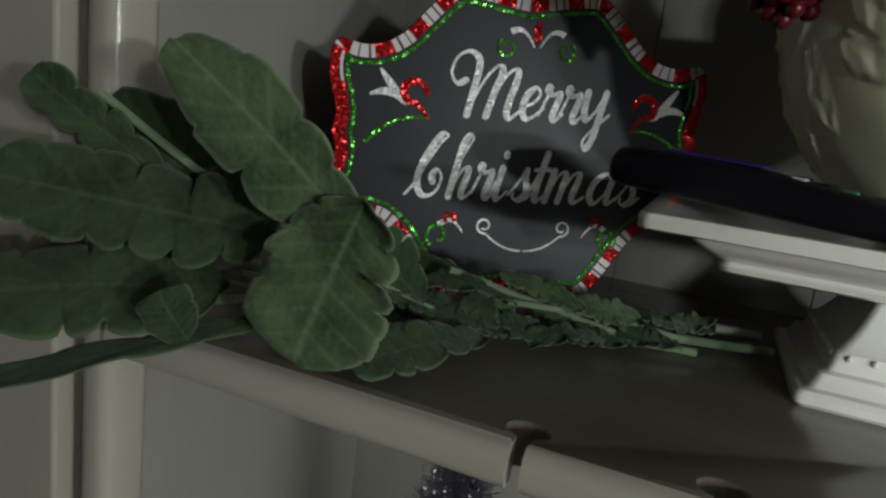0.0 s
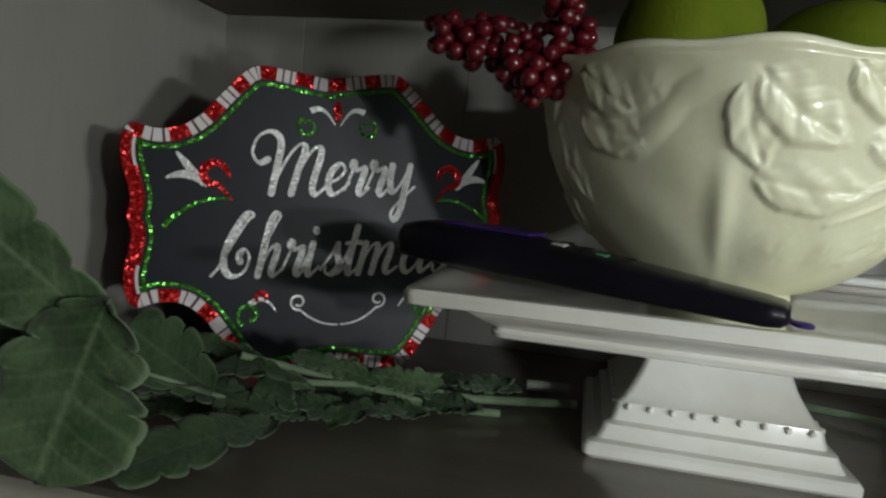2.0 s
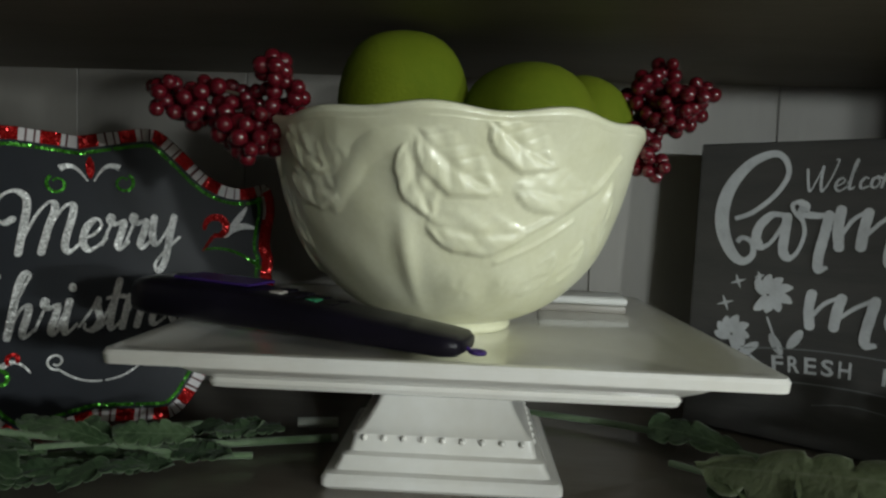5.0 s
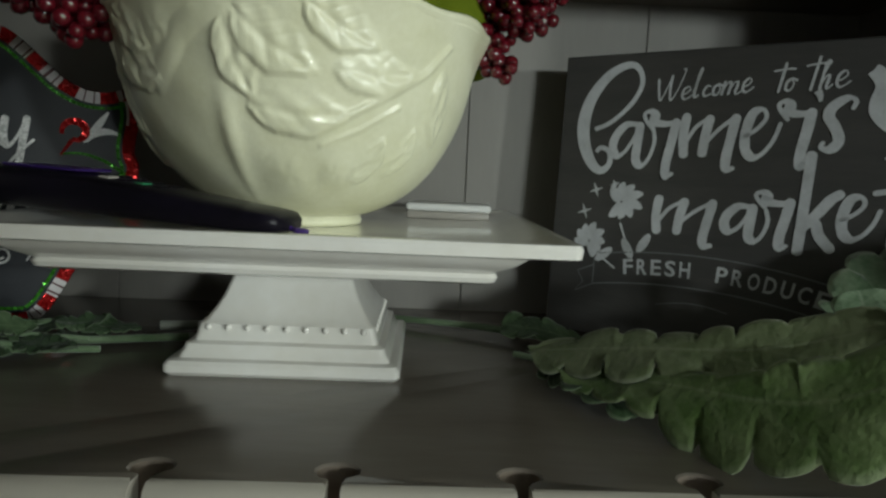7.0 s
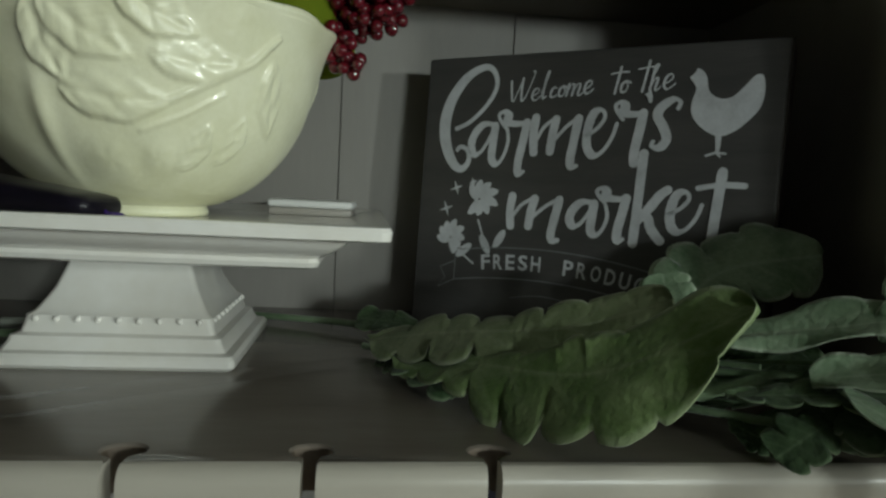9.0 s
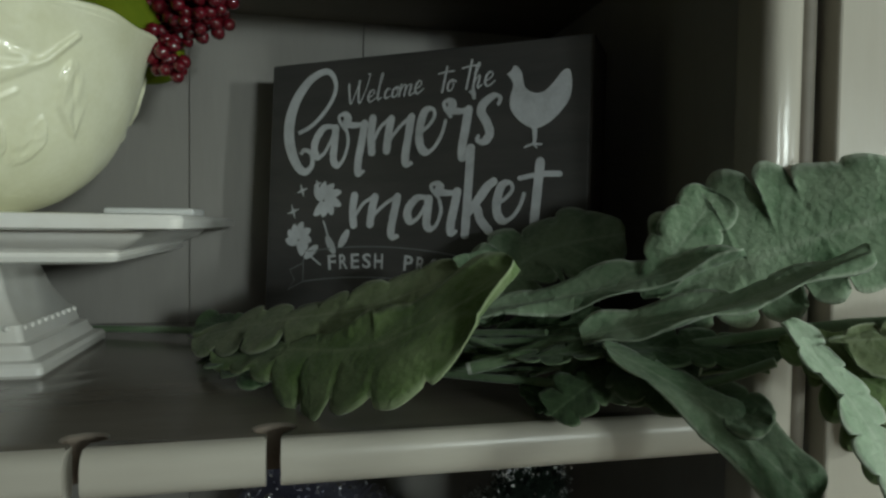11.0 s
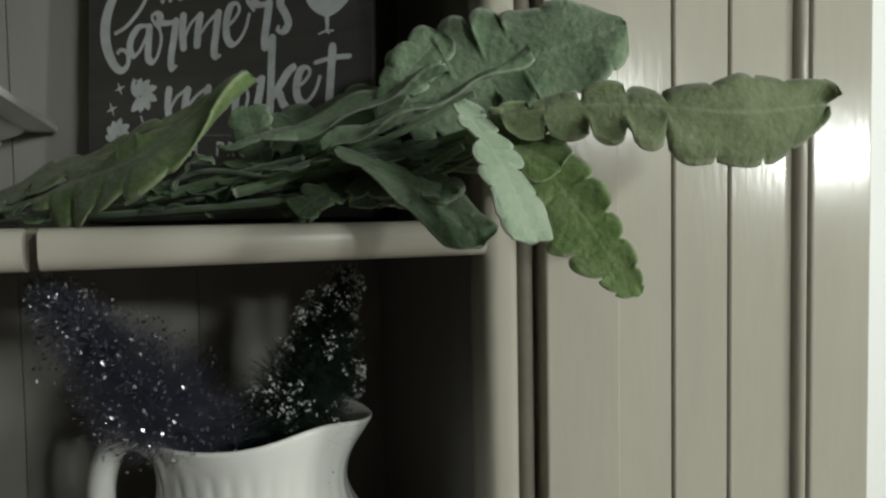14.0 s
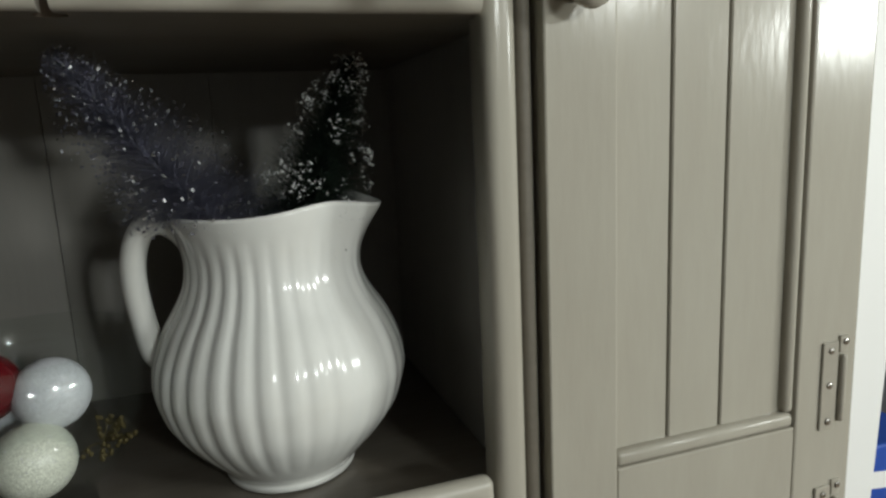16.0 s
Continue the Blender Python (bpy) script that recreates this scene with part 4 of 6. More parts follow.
def ring_piece(name, outer_pts, inner_pts, depth, choose, mat, label):
    """Painted pieces along the border, each unbroken stretch a piece of its own."""
    n = len(outer_pts)
    run, piece = 0.0, []
    for i in range(n):
        j = (i + 1) % n
        step = (outer_pts[j] - outer_pts[i]).length
        cuts = 3
        for k in range(cuts):
            s0, s1 = k / cuts, (k + 1) / cuts
            mid = outer_pts[i].lerp(outer_pts[j], (s0 + s1) / 2)
            chosen = choose(run + step * (s0 + s1) / 2, abs(mid.x) > 0.1235 and abs(mid.y - 0.008) < 0.054)
            if chosen:
                piece.append([outer_pts[i].lerp(outer_pts[j], s0), outer_pts[i].lerp(outer_pts[j], s1), inner_pts[i].lerp(inner_pts[j], s1), inner_pts[i].lerp(inner_pts[j], s0)])
            if piece and (not chosen or (i == n - 1 and k == cuts - 1)):
                bm = bmesh.new()
                for q in piece:
                    bm.faces.new([bm.verts.new((p.x, -depth, p.y)) for p in q])
                bmesh.ops.remove_doubles(bm, verts=bm.verts, dist=0.00001)
                part(name, bm, mat, sign, label)
                piece = []
        run += step


PATTERN = (("r", 0.0112), ("w", 0.0038), ("d", 0.0013), ("w", 0.0045), ("d", 0.0011), ("w", 0.0026))
TOTAL = sum(p[1] for p in PATTERN)


def stripe(kind):
    def choose(run, side):
        if side:
            return kind == "r"
        s = run % TOTAL
        for k, w in PATTERN:
            if s < w:
                return k == kind
            s -= w
        return False
    return choose


ring_piece("red_stripe", edge, edge_in, 0.0008, stripe("r"), RED, "red glitter stripe")
ring_piece("white_stripe", edge, edge_in, 0.0006, stripe("w"), WHITESTRIPE, "white stripe")
ring_piece("white_line", plaque_outline(-0.0066), edge_in, 0.0011, lambda run, side: side, WHITESTRIPE, "thin white line inside the red side border")
ring_piece("maroon_stripe", edge, edge_in, 0.0005, stripe("d"), DARKSTRIPE, "maroon stripe")
ring_piece("green_line", edge_green, edge_green2, 0.0007, lambda run, side: (run * 1000) % 21 < 20.2, GREEN, "green glitter line inside the border")
rim_red = bmesh.new()
for i in range(len(edge)):
    p, q = edge[i], edge[(i + 1) % len(edge)]
    rim_red.faces.new([rim_red.verts.new(c) for c in ((p.x * 1.004, -0.0002, p.y * 1.004), (q.x * 1.004, -0.0002, q.y * 1.004), (q.x * 1.004, 0.0098, q.y * 1.004), (p.x * 1.004, 0.0098, p.y * 1.004))])
part("red_edge", rim_red, RED, sign, "red glitter on the edge")


def lettering(name, body, mat, u0, u1, v0, v1, parent, shear=0.25, weight=0.012, depth=0.0006, tilt=0.0, label=""):
    return mesh_part(name, text_mesh(name, body, mat, u0, u1, v0, v1, shear, weight, depth, tilt), parent, label)


for ch, u, wide in (("M", -0.0395, 0.0208), ("e", -0.0045, 0.0205), ("r", 0.0105, 0.0175), ("r", 0.0250, 0.0175), ("y", 0.0395, 0.0205)):
    brush_letter(sign, ch, SILVER, u, 0.0232, wide, 0.0208, 0.0 if ch == "M" else 0.20, 0.0047, 0.0019, 0.0006 + 0.0001 * (u > 0))
for ch, u, wide in (("C", -0.0660, 0.0215), ("h", -0.0490, 0.0205), ("r", -0.0330, 0.0165), ("i", -0.0185, 0.0190), ("s", -0.0060, 0.0215), ("t", 0.0085, 0.0195), ("m", 0.0195, 0.0255), ("a", 0.0495, 0.0205), ("s", 0.0725, 0.0215)):
    brush_letter(sign, ch, SILVER, u, -0.0325, wide, 0.0212, 0.0 if ch == "C" else 0.22, 0.0046, 0.0018, 0.0006 + 0.0001 * (ch in "hist"))
MID = 0.006
taper = lambda s: 0.0046 * math.sin(math.pi * min(1, 0.12 + 0.85 * (1 - s))) ** 0.8 + 0.0006
for flip in (-1, 1):
    part("flourish", stroke([(MID + flip * (0.1110 - 0.0250 * s), 0.0325 + 0.0040 * math.sin(s * 2.8) - 0.0062 * s * s) for s in (k / 10 for k in range(11))], taper, 0.0006), SILVER, sign, "silver white brush stroke")
    part("flourish", stroke([(MID + flip * (0.1045 - 0.0165 * s), 0.0495 - 0.0215 * s) for s in (k / 10 for k in range(11))], taper, 0.0007), SILVER, sign, "silver white brush stroke")
    part("flourish", stroke([(MID + flip * (0.0185 - 0.0165 * s), 0.0795 + 0.0040 * math.sin(s * 2.6) - 0.0110 * s * s) for s in (k / 10 for k in range(11))], lambda s: 0.0036 * (1 - s) + 0.0008, 0.0006), SILVER, sign, "silver white brush stroke")
    part("flourish", stroke([(MID + flip * (0.060 - 0.017 * s), -0.0520 + 0.0050 * math.sin(s * 2.8) - 0.007 * s * s) for s in (k / 10 for k in range(11))], lambda s: 0.0034 * (1 - s) + 0.0008, 0.0006), SILVER, sign, "silver white brush stroke")
    part("flourish", stroke(curl(MID + flip * 0.0280, -0.0515, 0.0058, radians(-100), 1.15, 24, 0.6, flip), 0.0015, 0.0006), SILVER, sign, "silver white brush stroke")
    part("flourish", stroke([(MID + flip * (0.0010 + 0.026 * s), -0.0685 + 0.0115 * s ** 2.2) for s in (k / 12 for k in range(13))], 0.0013, 0.0007), SILVER, sign, "silver white brush stroke")
for flip in (-1, 1):
    part("flourish", stroke(curl(MID + flip * 0.0205, 0.0690, 0.0066, radians(60), -1.05, 24, 0.5, flip), lambda s: 0.0024 - 0.0010 * s, 0.0008), GREEN, sign, "green glitter scroll")
    part("flourish", stroke([(MID + flip * (0.1130 - 0.0425 * s), 0.0010 + 0.0185 * math.sin(s * 1.9) ** 0.8) for s in (k / 14 for k in range(15))], lambda s: 0.0028 * (1 - 0.5 * s), 0.0008), GREEN, sign, "green glitter scroll")
    part("flourish", stroke(curl(MID + flip * 0.0610, -0.0590, 0.0080, radians(-60), 0.9, 20, 0.5, flip), 0.0026, 0.0008), GREEN, sign, "green glitter scroll")
for flip in (-1, 1):
    part("flourish", stroke(curl(MID + flip * 0.0815, 0.0350, 0.0088, radians(190), -0.85, 26, 0.35, flip), lambda s: 0.0026 + 0.0030 * math.sin(math.pi * s), 0.0009), RED, sign, "red glitter scroll")
    part("flourish", stroke([(MID + flip * (0.0790 - 0.0085 * s), 0.0290 - 0.0110 * s) for s in (k / 8 for k in range(9))], lambda s: 0.0030 - 0.0018 * s, 0.0010), RED, sign, "red glitter scroll")
    part("flourish", stroke(curl(MID + flip * 0.0520, -0.0470, 0.0042, radians(-50), 0.8, 18, 0.5, flip), 0.0026, 0.0009), RED, sign, "red glitter scroll")
part("flourish", stroke([(MID, 0.0875 - 0.0150 * s) for s in (k / 8 for k in range(9))], lambda s: 0.0014 + 0.0042 * math.sin(math.pi * s), 0.0009), RED, sign, "red glitter scroll")

sign.matrix_basis = Matrix.Translation((-0.1154, 0.4823, 1.380)) @ pose(0, 0, 0, 0, 0, math.degrees(math.atan2(0.507, 0.862))) @ pose(0, 0, 0, -3.3, 0, 0) @ pose(0, 0, 0, 0, -3.5, 0)

# ---- farmer's market block sign ----
market = thing("market_sign", (0, 0, 0), "black wooden block sign with grey lettering and a rooster", "sign")
part("block", box(-0.1225, 0.1405, 0.0, 0.048, -0.1185, 0.0975, 0.0012, 1), BOXBLACK, market)
part("edge_band", box(0.1406, 0.1418, 0.0005, 0.0475, -0.1180, 0.0970), BOXSIDE, market, "worn brown side edge")
bm = bmesh.new()
F_PATH = [(-0.094, 0.0405), (-0.0814, 0.0460), (-0.0671, 0.0593), (-0.0600, 0.0733), (-0.0630, 0.0848), (-0.0715, 0.0885), (-0.0860, 0.0815), (-0.0985, 0.0650), (-0.1035, 0.0464), (-0.1015, 0.0290), (-0.0941, 0.0140), (-0.0861, 0.0090), (-0.0800, 0.0145), (-0.0812, 0.0236), (-0.0879, 0.0265), (-0.0916, 0.0225)]
fine = []
for i in range(len(F_PATH) - 1):
    p = [F_PATH[max(0, min(len(F_PATH) - 1, i + d))] for d in (-1, 0, 1, 2)]
    for k in range(6):
        f = k / 6
        fine.append(tuple(0.5 * (2 * p[1][c] + (p[2][c] - p[0][c]) * f + (2 * p[0][c] - 5 * p[1][c] + 4 * p[2][c] - p[3][c]) * f * f + (3 * p[1][c] - p[0][c] - 3 * p[2][c] + p[3][c]) * f ** 3) for c in (0, 1)))
stroke(fine, lambda s: 0.0034 + 0.0068 * math.exp(-((s - 0.55) / 0.19) ** 2), 0.0006, bm)
part("initial", bm, CHALK, market, "large brushed letter f")
for n, (ch, u, wide, v, tall) in enumerate((("A", -0.0784, 0.0314, 0.0137, 0.0304), ("R", -0.0557, 0.0240, 0.0069, 0.0467), ("N", -0.0266, 0.0349, 0.0132, 0.0357), ("E", 0.0138, 0.0218, 0.0213, 0.0323), ("R", 0.0338, 0.0200, 0.0164, 0.0423), ("S", 0.0605, 0.0167, 0.0275, 0.0325))):
    brush_letter(market, ch, CHALK, u, v, wide, tall, 0.0, 0.0066, 0.0028, 0.0006 + 0.0003 * (n % 2), 0.05, n)
part("apostrophe", stroke([(0.0552, 0.0650), (0.0570, 0.0620), (0.0576, 0.0580)], lambda s: 0.0050 - 0.0028 * s, 0.0014), CHALK, market)
for n, (ch, u, wide, v, tall) in enumerate((("N", -0.0408, 0.0397, -0.0415, 0.0309), ("A", 0.0068, 0.0275, -0.0352, 0.0230), ("R", 0.0256, 0.0215, -0.0378, 0.0360), ("k", 0.0535, 0.0230, -0.0390, 0.0310), ("E", 0.0760, 0.0205, -0.0290, 0.0270), ("T", 0.0925, 0.0280, -0.0310, 0.0430))):
    brush_letter(market, ch, CHALK, u, v, wide, tall, 0.02 if ch in "kT" else 0.0, 0.0066, 0.0028, 0.0006 + 0.0003 * (n % 2), 0.05, n)
for n, (ch, u, wide, v, tall) in enumerate((("W", -0.0500, 0.0180, 0.0605, 0.0190), ("e", -0.0315, 0.0100, 0.0618, 0.0088), ("l", -0.0235, 0.0100, 0.0624, 0.0118), ("c", -0.0170, 0.0095, 0.0632, 0.0082), ("o", -0.0105, 0.0090, 0.0640, 0.0080), ("m", -0.0035, 0.0115, 0.0646, 0.0085), ("e", 0.0085, 0.0095, 0.0656, 0.0092), ("T", 0.0270, 0.0120, 0.0650, 0.0185), ("o", 0.0350, 0.0090, 0.0655, 0.0085), ("T", 0.0455, 0.0130, 0.0660, 0.0205), ("h", 0.0560, 0.0085, 0.0665, 0.0088), ("e", 0.0638, 0.0105, 0.0670, 0.0100))):
    brush_letter(market, ch, CHALK, u, v, wide, tall, 0.14, 0.0018, 0.0010, 0.0006 + 0.0003 * (n % 2), 0.1, n)
for n, ch in enumerate("FRESH PRODUCE"):
    if ch == " ":
        continue
    at = -0.0580 + 0.0104 * n + (0.0045 if n > 5 else 0.0)
    rise, lean = -0.0640 - 1.25 * (at - 0.006) ** 2 - 0.055 * (at - 0.006), -2.5 * (at - 0.006) - 0.055
    letter = lettering("letter", ch, CHALK, -0.0038, 0.0038, -0.0058, 0.0058, market, 0.0, 0.02)
    letter.matrix_basis = Matrix.Translation((at, 0, rise + 0.003)) @ Matrix.Rotation(-math.atan(lean), 4, "Y")
bm = bmesh.new()
for off in (0.0, -0.0235):
    stroke([(-0.085 + 0.178 * s, -0.0500 + off - 1.25 * (-0.091 + 0.178 * s) ** 2 - 0.055 * (-0.091 + 0.178 * s)) for s in (k / 20 for k in range(21))], 0.0010, 0.0006, bm)
stroke([(-0.085, -0.0555 - 0.0235 * s) for s in (0, 0.5, 1)], 0.0010, 0.0006, bm)
stroke([(0.093, -0.0645 - 0.0235 * s) for s in (0, 0.5, 1)], 0.0010, 0.0006, bm)
for flip, u, v in ((1, -0.085, -0.0640), (-1, 0.093, -0.0730)):
    stroke([(u, v), (u - flip * 0.013, v - 0.006), (u - flip * 0.008, v - 0.014), (u - flip * 0.014, v - 0.022), (u, v - 0.015)], 0.0010, 0.0007, bm)
stroke([(-0.035 + 0.050 * s, -0.0880 + 0.004 * math.sin(3 * s)) for s in (k / 8 for k in range(9))], 0.0008, 0.0006, bm)
part("ribbon", bm, CHALK_DIM, market, "thin painted ribbon outline")


def blob(bm, u, v, ru, rv, turn, depth, n=20):
    c, s = math.cos(radians(turn)), math.sin(radians(turn))
    bm.faces.new([bm.verts.new((u + ru * math.cos(t) * c - rv * math.sin(t) * s, -depth, v + ru * math.cos(t) * s + rv * math.sin(t) * c)) for t in (2 * math.pi * k / n for k in range(n))])


bm = bmesh.new()
HEN = [(0.0815, 0.0742), (0.0850, 0.0775), (0.0862, 0.0800), (0.0895, 0.0785), (0.0925, 0.0740), (0.0945, 0.0650), (0.1010, 0.0600), (0.1085, 0.0605), (0.1150, 0.0665), (0.1215, 0.0740), (0.1262, 0.0735), (0.1278, 0.0640), (0.1262, 0.0540), (0.1205, 0.0460), (0.1130, 0.0390), (0.1030, 0.0352), (0.0925, 0.0400), (0.0850, 0.0490), (0.0842, 0.0580), (0.0862, 0.0670)]
bm.faces.new([bm.verts.new((p[0], -0.0006, p[1])) for p in smooth_line(HEN + HEN[:1], 4)[:-1]])
stroke([(0.1025, 0.0370), (0.1030, 0.0290), (0.1025, 0.0240)], lambda s: 0.0040 - 0.0018 * s, 0.0008, bm)
stroke([(0.0955, 0.0222), (0.1020, 0.0245), (0.1085, 0.0238)], 0.0016, 0.0010, bm)
stroke([(0.1020, 0.0245), (0.1050, 0.0215)], 0.0014, 0.0012, bm)
part("rooster", bm, CHALK, market, "grey painted rooster shape")
for u, v, r, lean in ((-0.0675, -0.0140, 0.0165, 62), (-0.0905, -0.0460, 0.0145, 115)):
    bm = bmesh.new()
    for k, (turn, long) in enumerate(((-118, 0.85), (-78, 1.0), (-40, 1.05), (-8, 0.95), (24, 0.9), (62, 0.85), (-156, 0.8), (170, 0.9))):
        t = radians(turn + lean)
        c, d = math.cos(t), math.sin(t)
        stroke([(u + r * long * f * c - 0.10 * r * math.sin(f * 3) * d, v + r * long * f * d + 0.10 * r * math.sin(f * 3) * c) for f in (0.05, 0.3, 0.55, 0.8, 1.0)], lambda f: 0.0078 * math.sin(math.pi * min(0.96, 0.18 + 0.8 * f)) ** 0.7, 0.0006 + 0.00007 * k, bm)
    part("painted_flower", bm, CHALK, market, "grey painted flower with pointed petals")
for u, v, turn in ((-0.048, -0.044, 60), (-0.060, -0.049, 120), (-0.078, -0.055, 40)):
    bm = bmesh.new()
    blob(bm, u, v, 0.0085, 0.0034, turn, 0.0006, 12)
    part("painted_leaf", bm, CHALK, market)
part("painted_stem", stroke([(-0.067 + 0.010 * s, -0.030 - 0.025 * s) for s in (0, 0.5, 1)], 0.0016, 0.0013), CHALK, market)
part("painted_stem", stroke([(-0.088 + 0.020 * s, -0.052 - 0.013 * s) for s in (0, 0.5, 1)], 0.0016, 0.0014), CHALK, market)
for u, v, r in ((-0.0885, -0.0060, 0.0055), (-0.0965, -0.0228, 0.0060), (-0.0740, -0.0010, 0.0036)):
    bm = bmesh.new()
    for k in range(2):
        t = radians(20 + 90 * k)
        stroke([(u - r * math.cos(t), v - r * math.sin(t)), (u, v), (u + r * math.cos(t), v + r * math.sin(t))], lambda s: 0.0022 * math.sin(math.pi * s) + 0.0004, 0.0006 + 0.0001 * k, bm)
    part("painted_star", bm, CHALK, market)
market.matrix_basis = Matrix.Translation((0.4210, 0.4863, 1.400)) @ pose(0, 0, 0, 0, 0, math.degrees(math.atan2(-0.594, 0.805))) @ pose(0, 0, 0, -3.0, 0, 0)

# ---- felted leaf sprays ----


def leaf(spray, spine, up, down, facing, mat, lobes=6, cut=0.35, fold=0.12, ripple=0.0025, merge=0.55, sweep=0.22, seed=0, facing_tip=None):
    """A felted leaf of two skins along its spine (base to tip); up and down are half-widths at five places, cut the depth of the slits, which close past merge."""
    rng = random.Random(seed + int(1000 * abs(spine[0][0]) + 7000 * abs(spine[-1][2])))
    origin = spray.location
    pts = [Vector(p) - origin for p in spine]

    def along(s):
        k = min(len(pts) - 2, int(s * (len(pts) - 1)))
        f = s * (len(pts) - 1) - k
        p = [pts[max(0, min(len(pts) - 1, k + d))] for d in (-1, 0, 1, 2)]
        return 0.5 * (2 * p[1] + (p[2] - p[0]) * f + (2 * p[0] - 5 * p[1] + 4 * p[2] - p[3]) * f * f + (3 * p[1] - p[0] - 3 * p[2] + p[3]) * f ** 3)

    def half(row, s):
        x = max(0.0, min(3.999, s * 5 - 0.5))
        k = int(x)
        w = row[k] + (row[k + 1] - row[k]) * (x - k)
        if s < 0.1:
            w *= 0.12 + 0.88 * (s / 0.1) ** 0.7
        if s > 0.84:
            w *= math.sqrt(max(0.0, 1 - ((s - 0.84) / 0.16) ** 2))
        return w * (1 + 0.035 * math.sin(s * 13 + ragged + 40 * row[0]) + 0.012 * math.sin(s * 37 + 2 * ragged))

    ragged = rng.uniform(0, 6)
    # uneven lobe borders, different on the two sides
    borders = []
    for hand in (0, 1):
        row = [0.06]
        for k in range(lobes):
            row.append(row[-1] + rng.uniform(0.75, 1.25))
        borders.append([0.05 + 0.90 * (x - 0.06) / (row[-1] - 0.06) for x in row])
    lift = [[rng.uniform(-1, 1) for k in range(lobes + 2)] for hand in (0, 1)]
    reach_of = [[rng.uniform(0.90, 1.06) for k in range(lobes + 2)] for hand in (0, 1)]
    phase = rng.uniform(0, 6)
    ns, nt = max(64, lobes * 16), 10
    N0, N1 = Vector(facing), Vector(facing_tip or facing)
    top, low, uvs = [], [], []
    for i in range(ns + 1):
        s = i / ns
        centre = along(s)
        ahead = (along(min(1, s + 0.02)) - along(max(0, s - 0.02))).normalized()
        N = N0.lerp(N1, s)
        N = (N - ahead * N.dot(ahead)).normalized()
        S = ahead.cross(N)
        for j in range(nt + 1):
            t = j / nt * 2 - 1
            hand = 1 if t > 0 else 0
            sign_ = 1 if t > 0 else -1
            row = borders[hand]
            k = max([n for n in range(lobes + 1) if row[n] <= s] or [0])
            k1 = min(lobes, k + 1)
            span = max(1e-4, row[k1] - row[k])
            q = min(1.0, max(0.0, (s - row[k]) / span)) if k < lobes else 0.5
            edge_ = 1 - abs(2 * q - 1)
            slit = max(0.0, 1 - edge_ / 0.12) ** 1.3
            scallop = (1 - edge_) ** 2.2
            deep = cut * (1.0 if s < merge else max(0.18, 1 - (s - merge) / 0.20))
            wid = half(down if hand else up, s) * reach_of[hand][k] * (1 - min(0.88, deep * 1.6) * slit) * (1 - 0.24 * scallop * min(1, deep * 4)) + 0.0009
            reach = abs(t) * wid
            out = max(0.0, abs(t) - 0.2)
            wave = ripple * (0.9 * math.sin(s * 5.5 + t * 2.2 + phase) + 0.55 * math.sin(s * 19 + t * 3 + phase)) * abs(t) ** 1.5
            tilt_ = out * wid * (0.26 * lift[hand][k] + 0.14 * (q - 0.5)) * min(1.0, deep * 2.2)
            curl_in = -0.20 * reach * reach / 0.03
            p = centre + S * (sign_ * reach * math.cos(fold)) + N * (reach * math.sin(fold) + wave + tilt_ + curl_in) + ahead * (sweep * reach * (1.05 - s))
            top.append(p)
            low.append(p - N * 0.0009)
            uvs.append((s, j / nt))
    faces = []
    w, m = nt + 1, len(top)
    for i in range(ns):
        for j in range(nt):
            a0 = i * w + j
            faces.append((a0, a0 + 1, a0 + w + 1, a0 + w))
            faces.append((m + a0, m + a0 + w, m + a0 + w + 1, m + a0 + 1))
        for j in (0, nt):
            a0, b0 = i * w + j, (i + 1) * w + j
            faces.append((a0, b0, m + b0, m + a0) if j == 0 else (b0, a0, m + a0, m + b0))
    for i, flip in ((0, 1), (ns, 0)):
        for j in range(nt):
            a0 = i * w + j
            faces.append((a0, m + a0, m + a0 + 1, a0 + 1) if flip else (a0, a0 + 1, m + a0 + 1, m + a0))
    me = mesh_of("leaf", top + low, faces, mat)
    layer = me.uv_layers.new(name="UVMap")
    full = uvs + uvs
    for loop_ in me.loops:
        layer.data[loop_.index].uv = full[loop_.vertex_index]
    return mesh_part("leaf", me, spray)


def leaflet(spray, base, tip, width, facing, mat, lobes=5, cut=0.25, bow=0.004, seed=0):
    """A smaller leaf, wider past its middle."""
    n = Vector(facing).normalized() * bow
    mid = (Vector(base) + Vector(tip)) / 2 + n
    row = (width * 0.45, width * 0.8, width, width * 0.98, width * 0.85)
    return leaf(spray, (base, tuple(mid), tip), row, row, facing, mat, lobes, cut, 0.14, 0.002, 0.7, 0.22, seed)


def stem(spray, points, r=0.0022):
    o = spray.location
    pts = [Vector(p) - o for p in points]
    fine = []
    for i in range(len(pts) - 1):
        p = [pts[max(0, min(len(pts) - 1, i + d))] for d in (-1, 0, 1, 2)]
        for k in range(6):
            f = k / 6
            fine.append(0.5 * (2 * p[1] + (p[2] - p[0]) * f + (2 * p[0] - 5 * p[1] + 4 * p[2] - p[3]) * f * f + (3 * p[1] - p[0] - 3 * p[2] + p[3]) * f ** 3))
    fine.append(pts[-1])
    return part("stem", tube(fine, r, 8), STEM, spray, smooth=True, angle=80)


right = thing("leaf_spray", (0.46, 0.32, SHELF), "artificial grey-green lobed leaf spray lying over the shelf's edge", "artificial plant", "leaf sprays")
stem(right, [(0.150, 0.560, 1.284), (0.265, 0.520, 1.286), (0.335, 0.455, 1.290), (0.43, 0.345, 1.300), (0.50, 0.268, 1.312), (0.56, 0.215, 1.330), (0.60, 0.185, 1.334)], 0.0026)
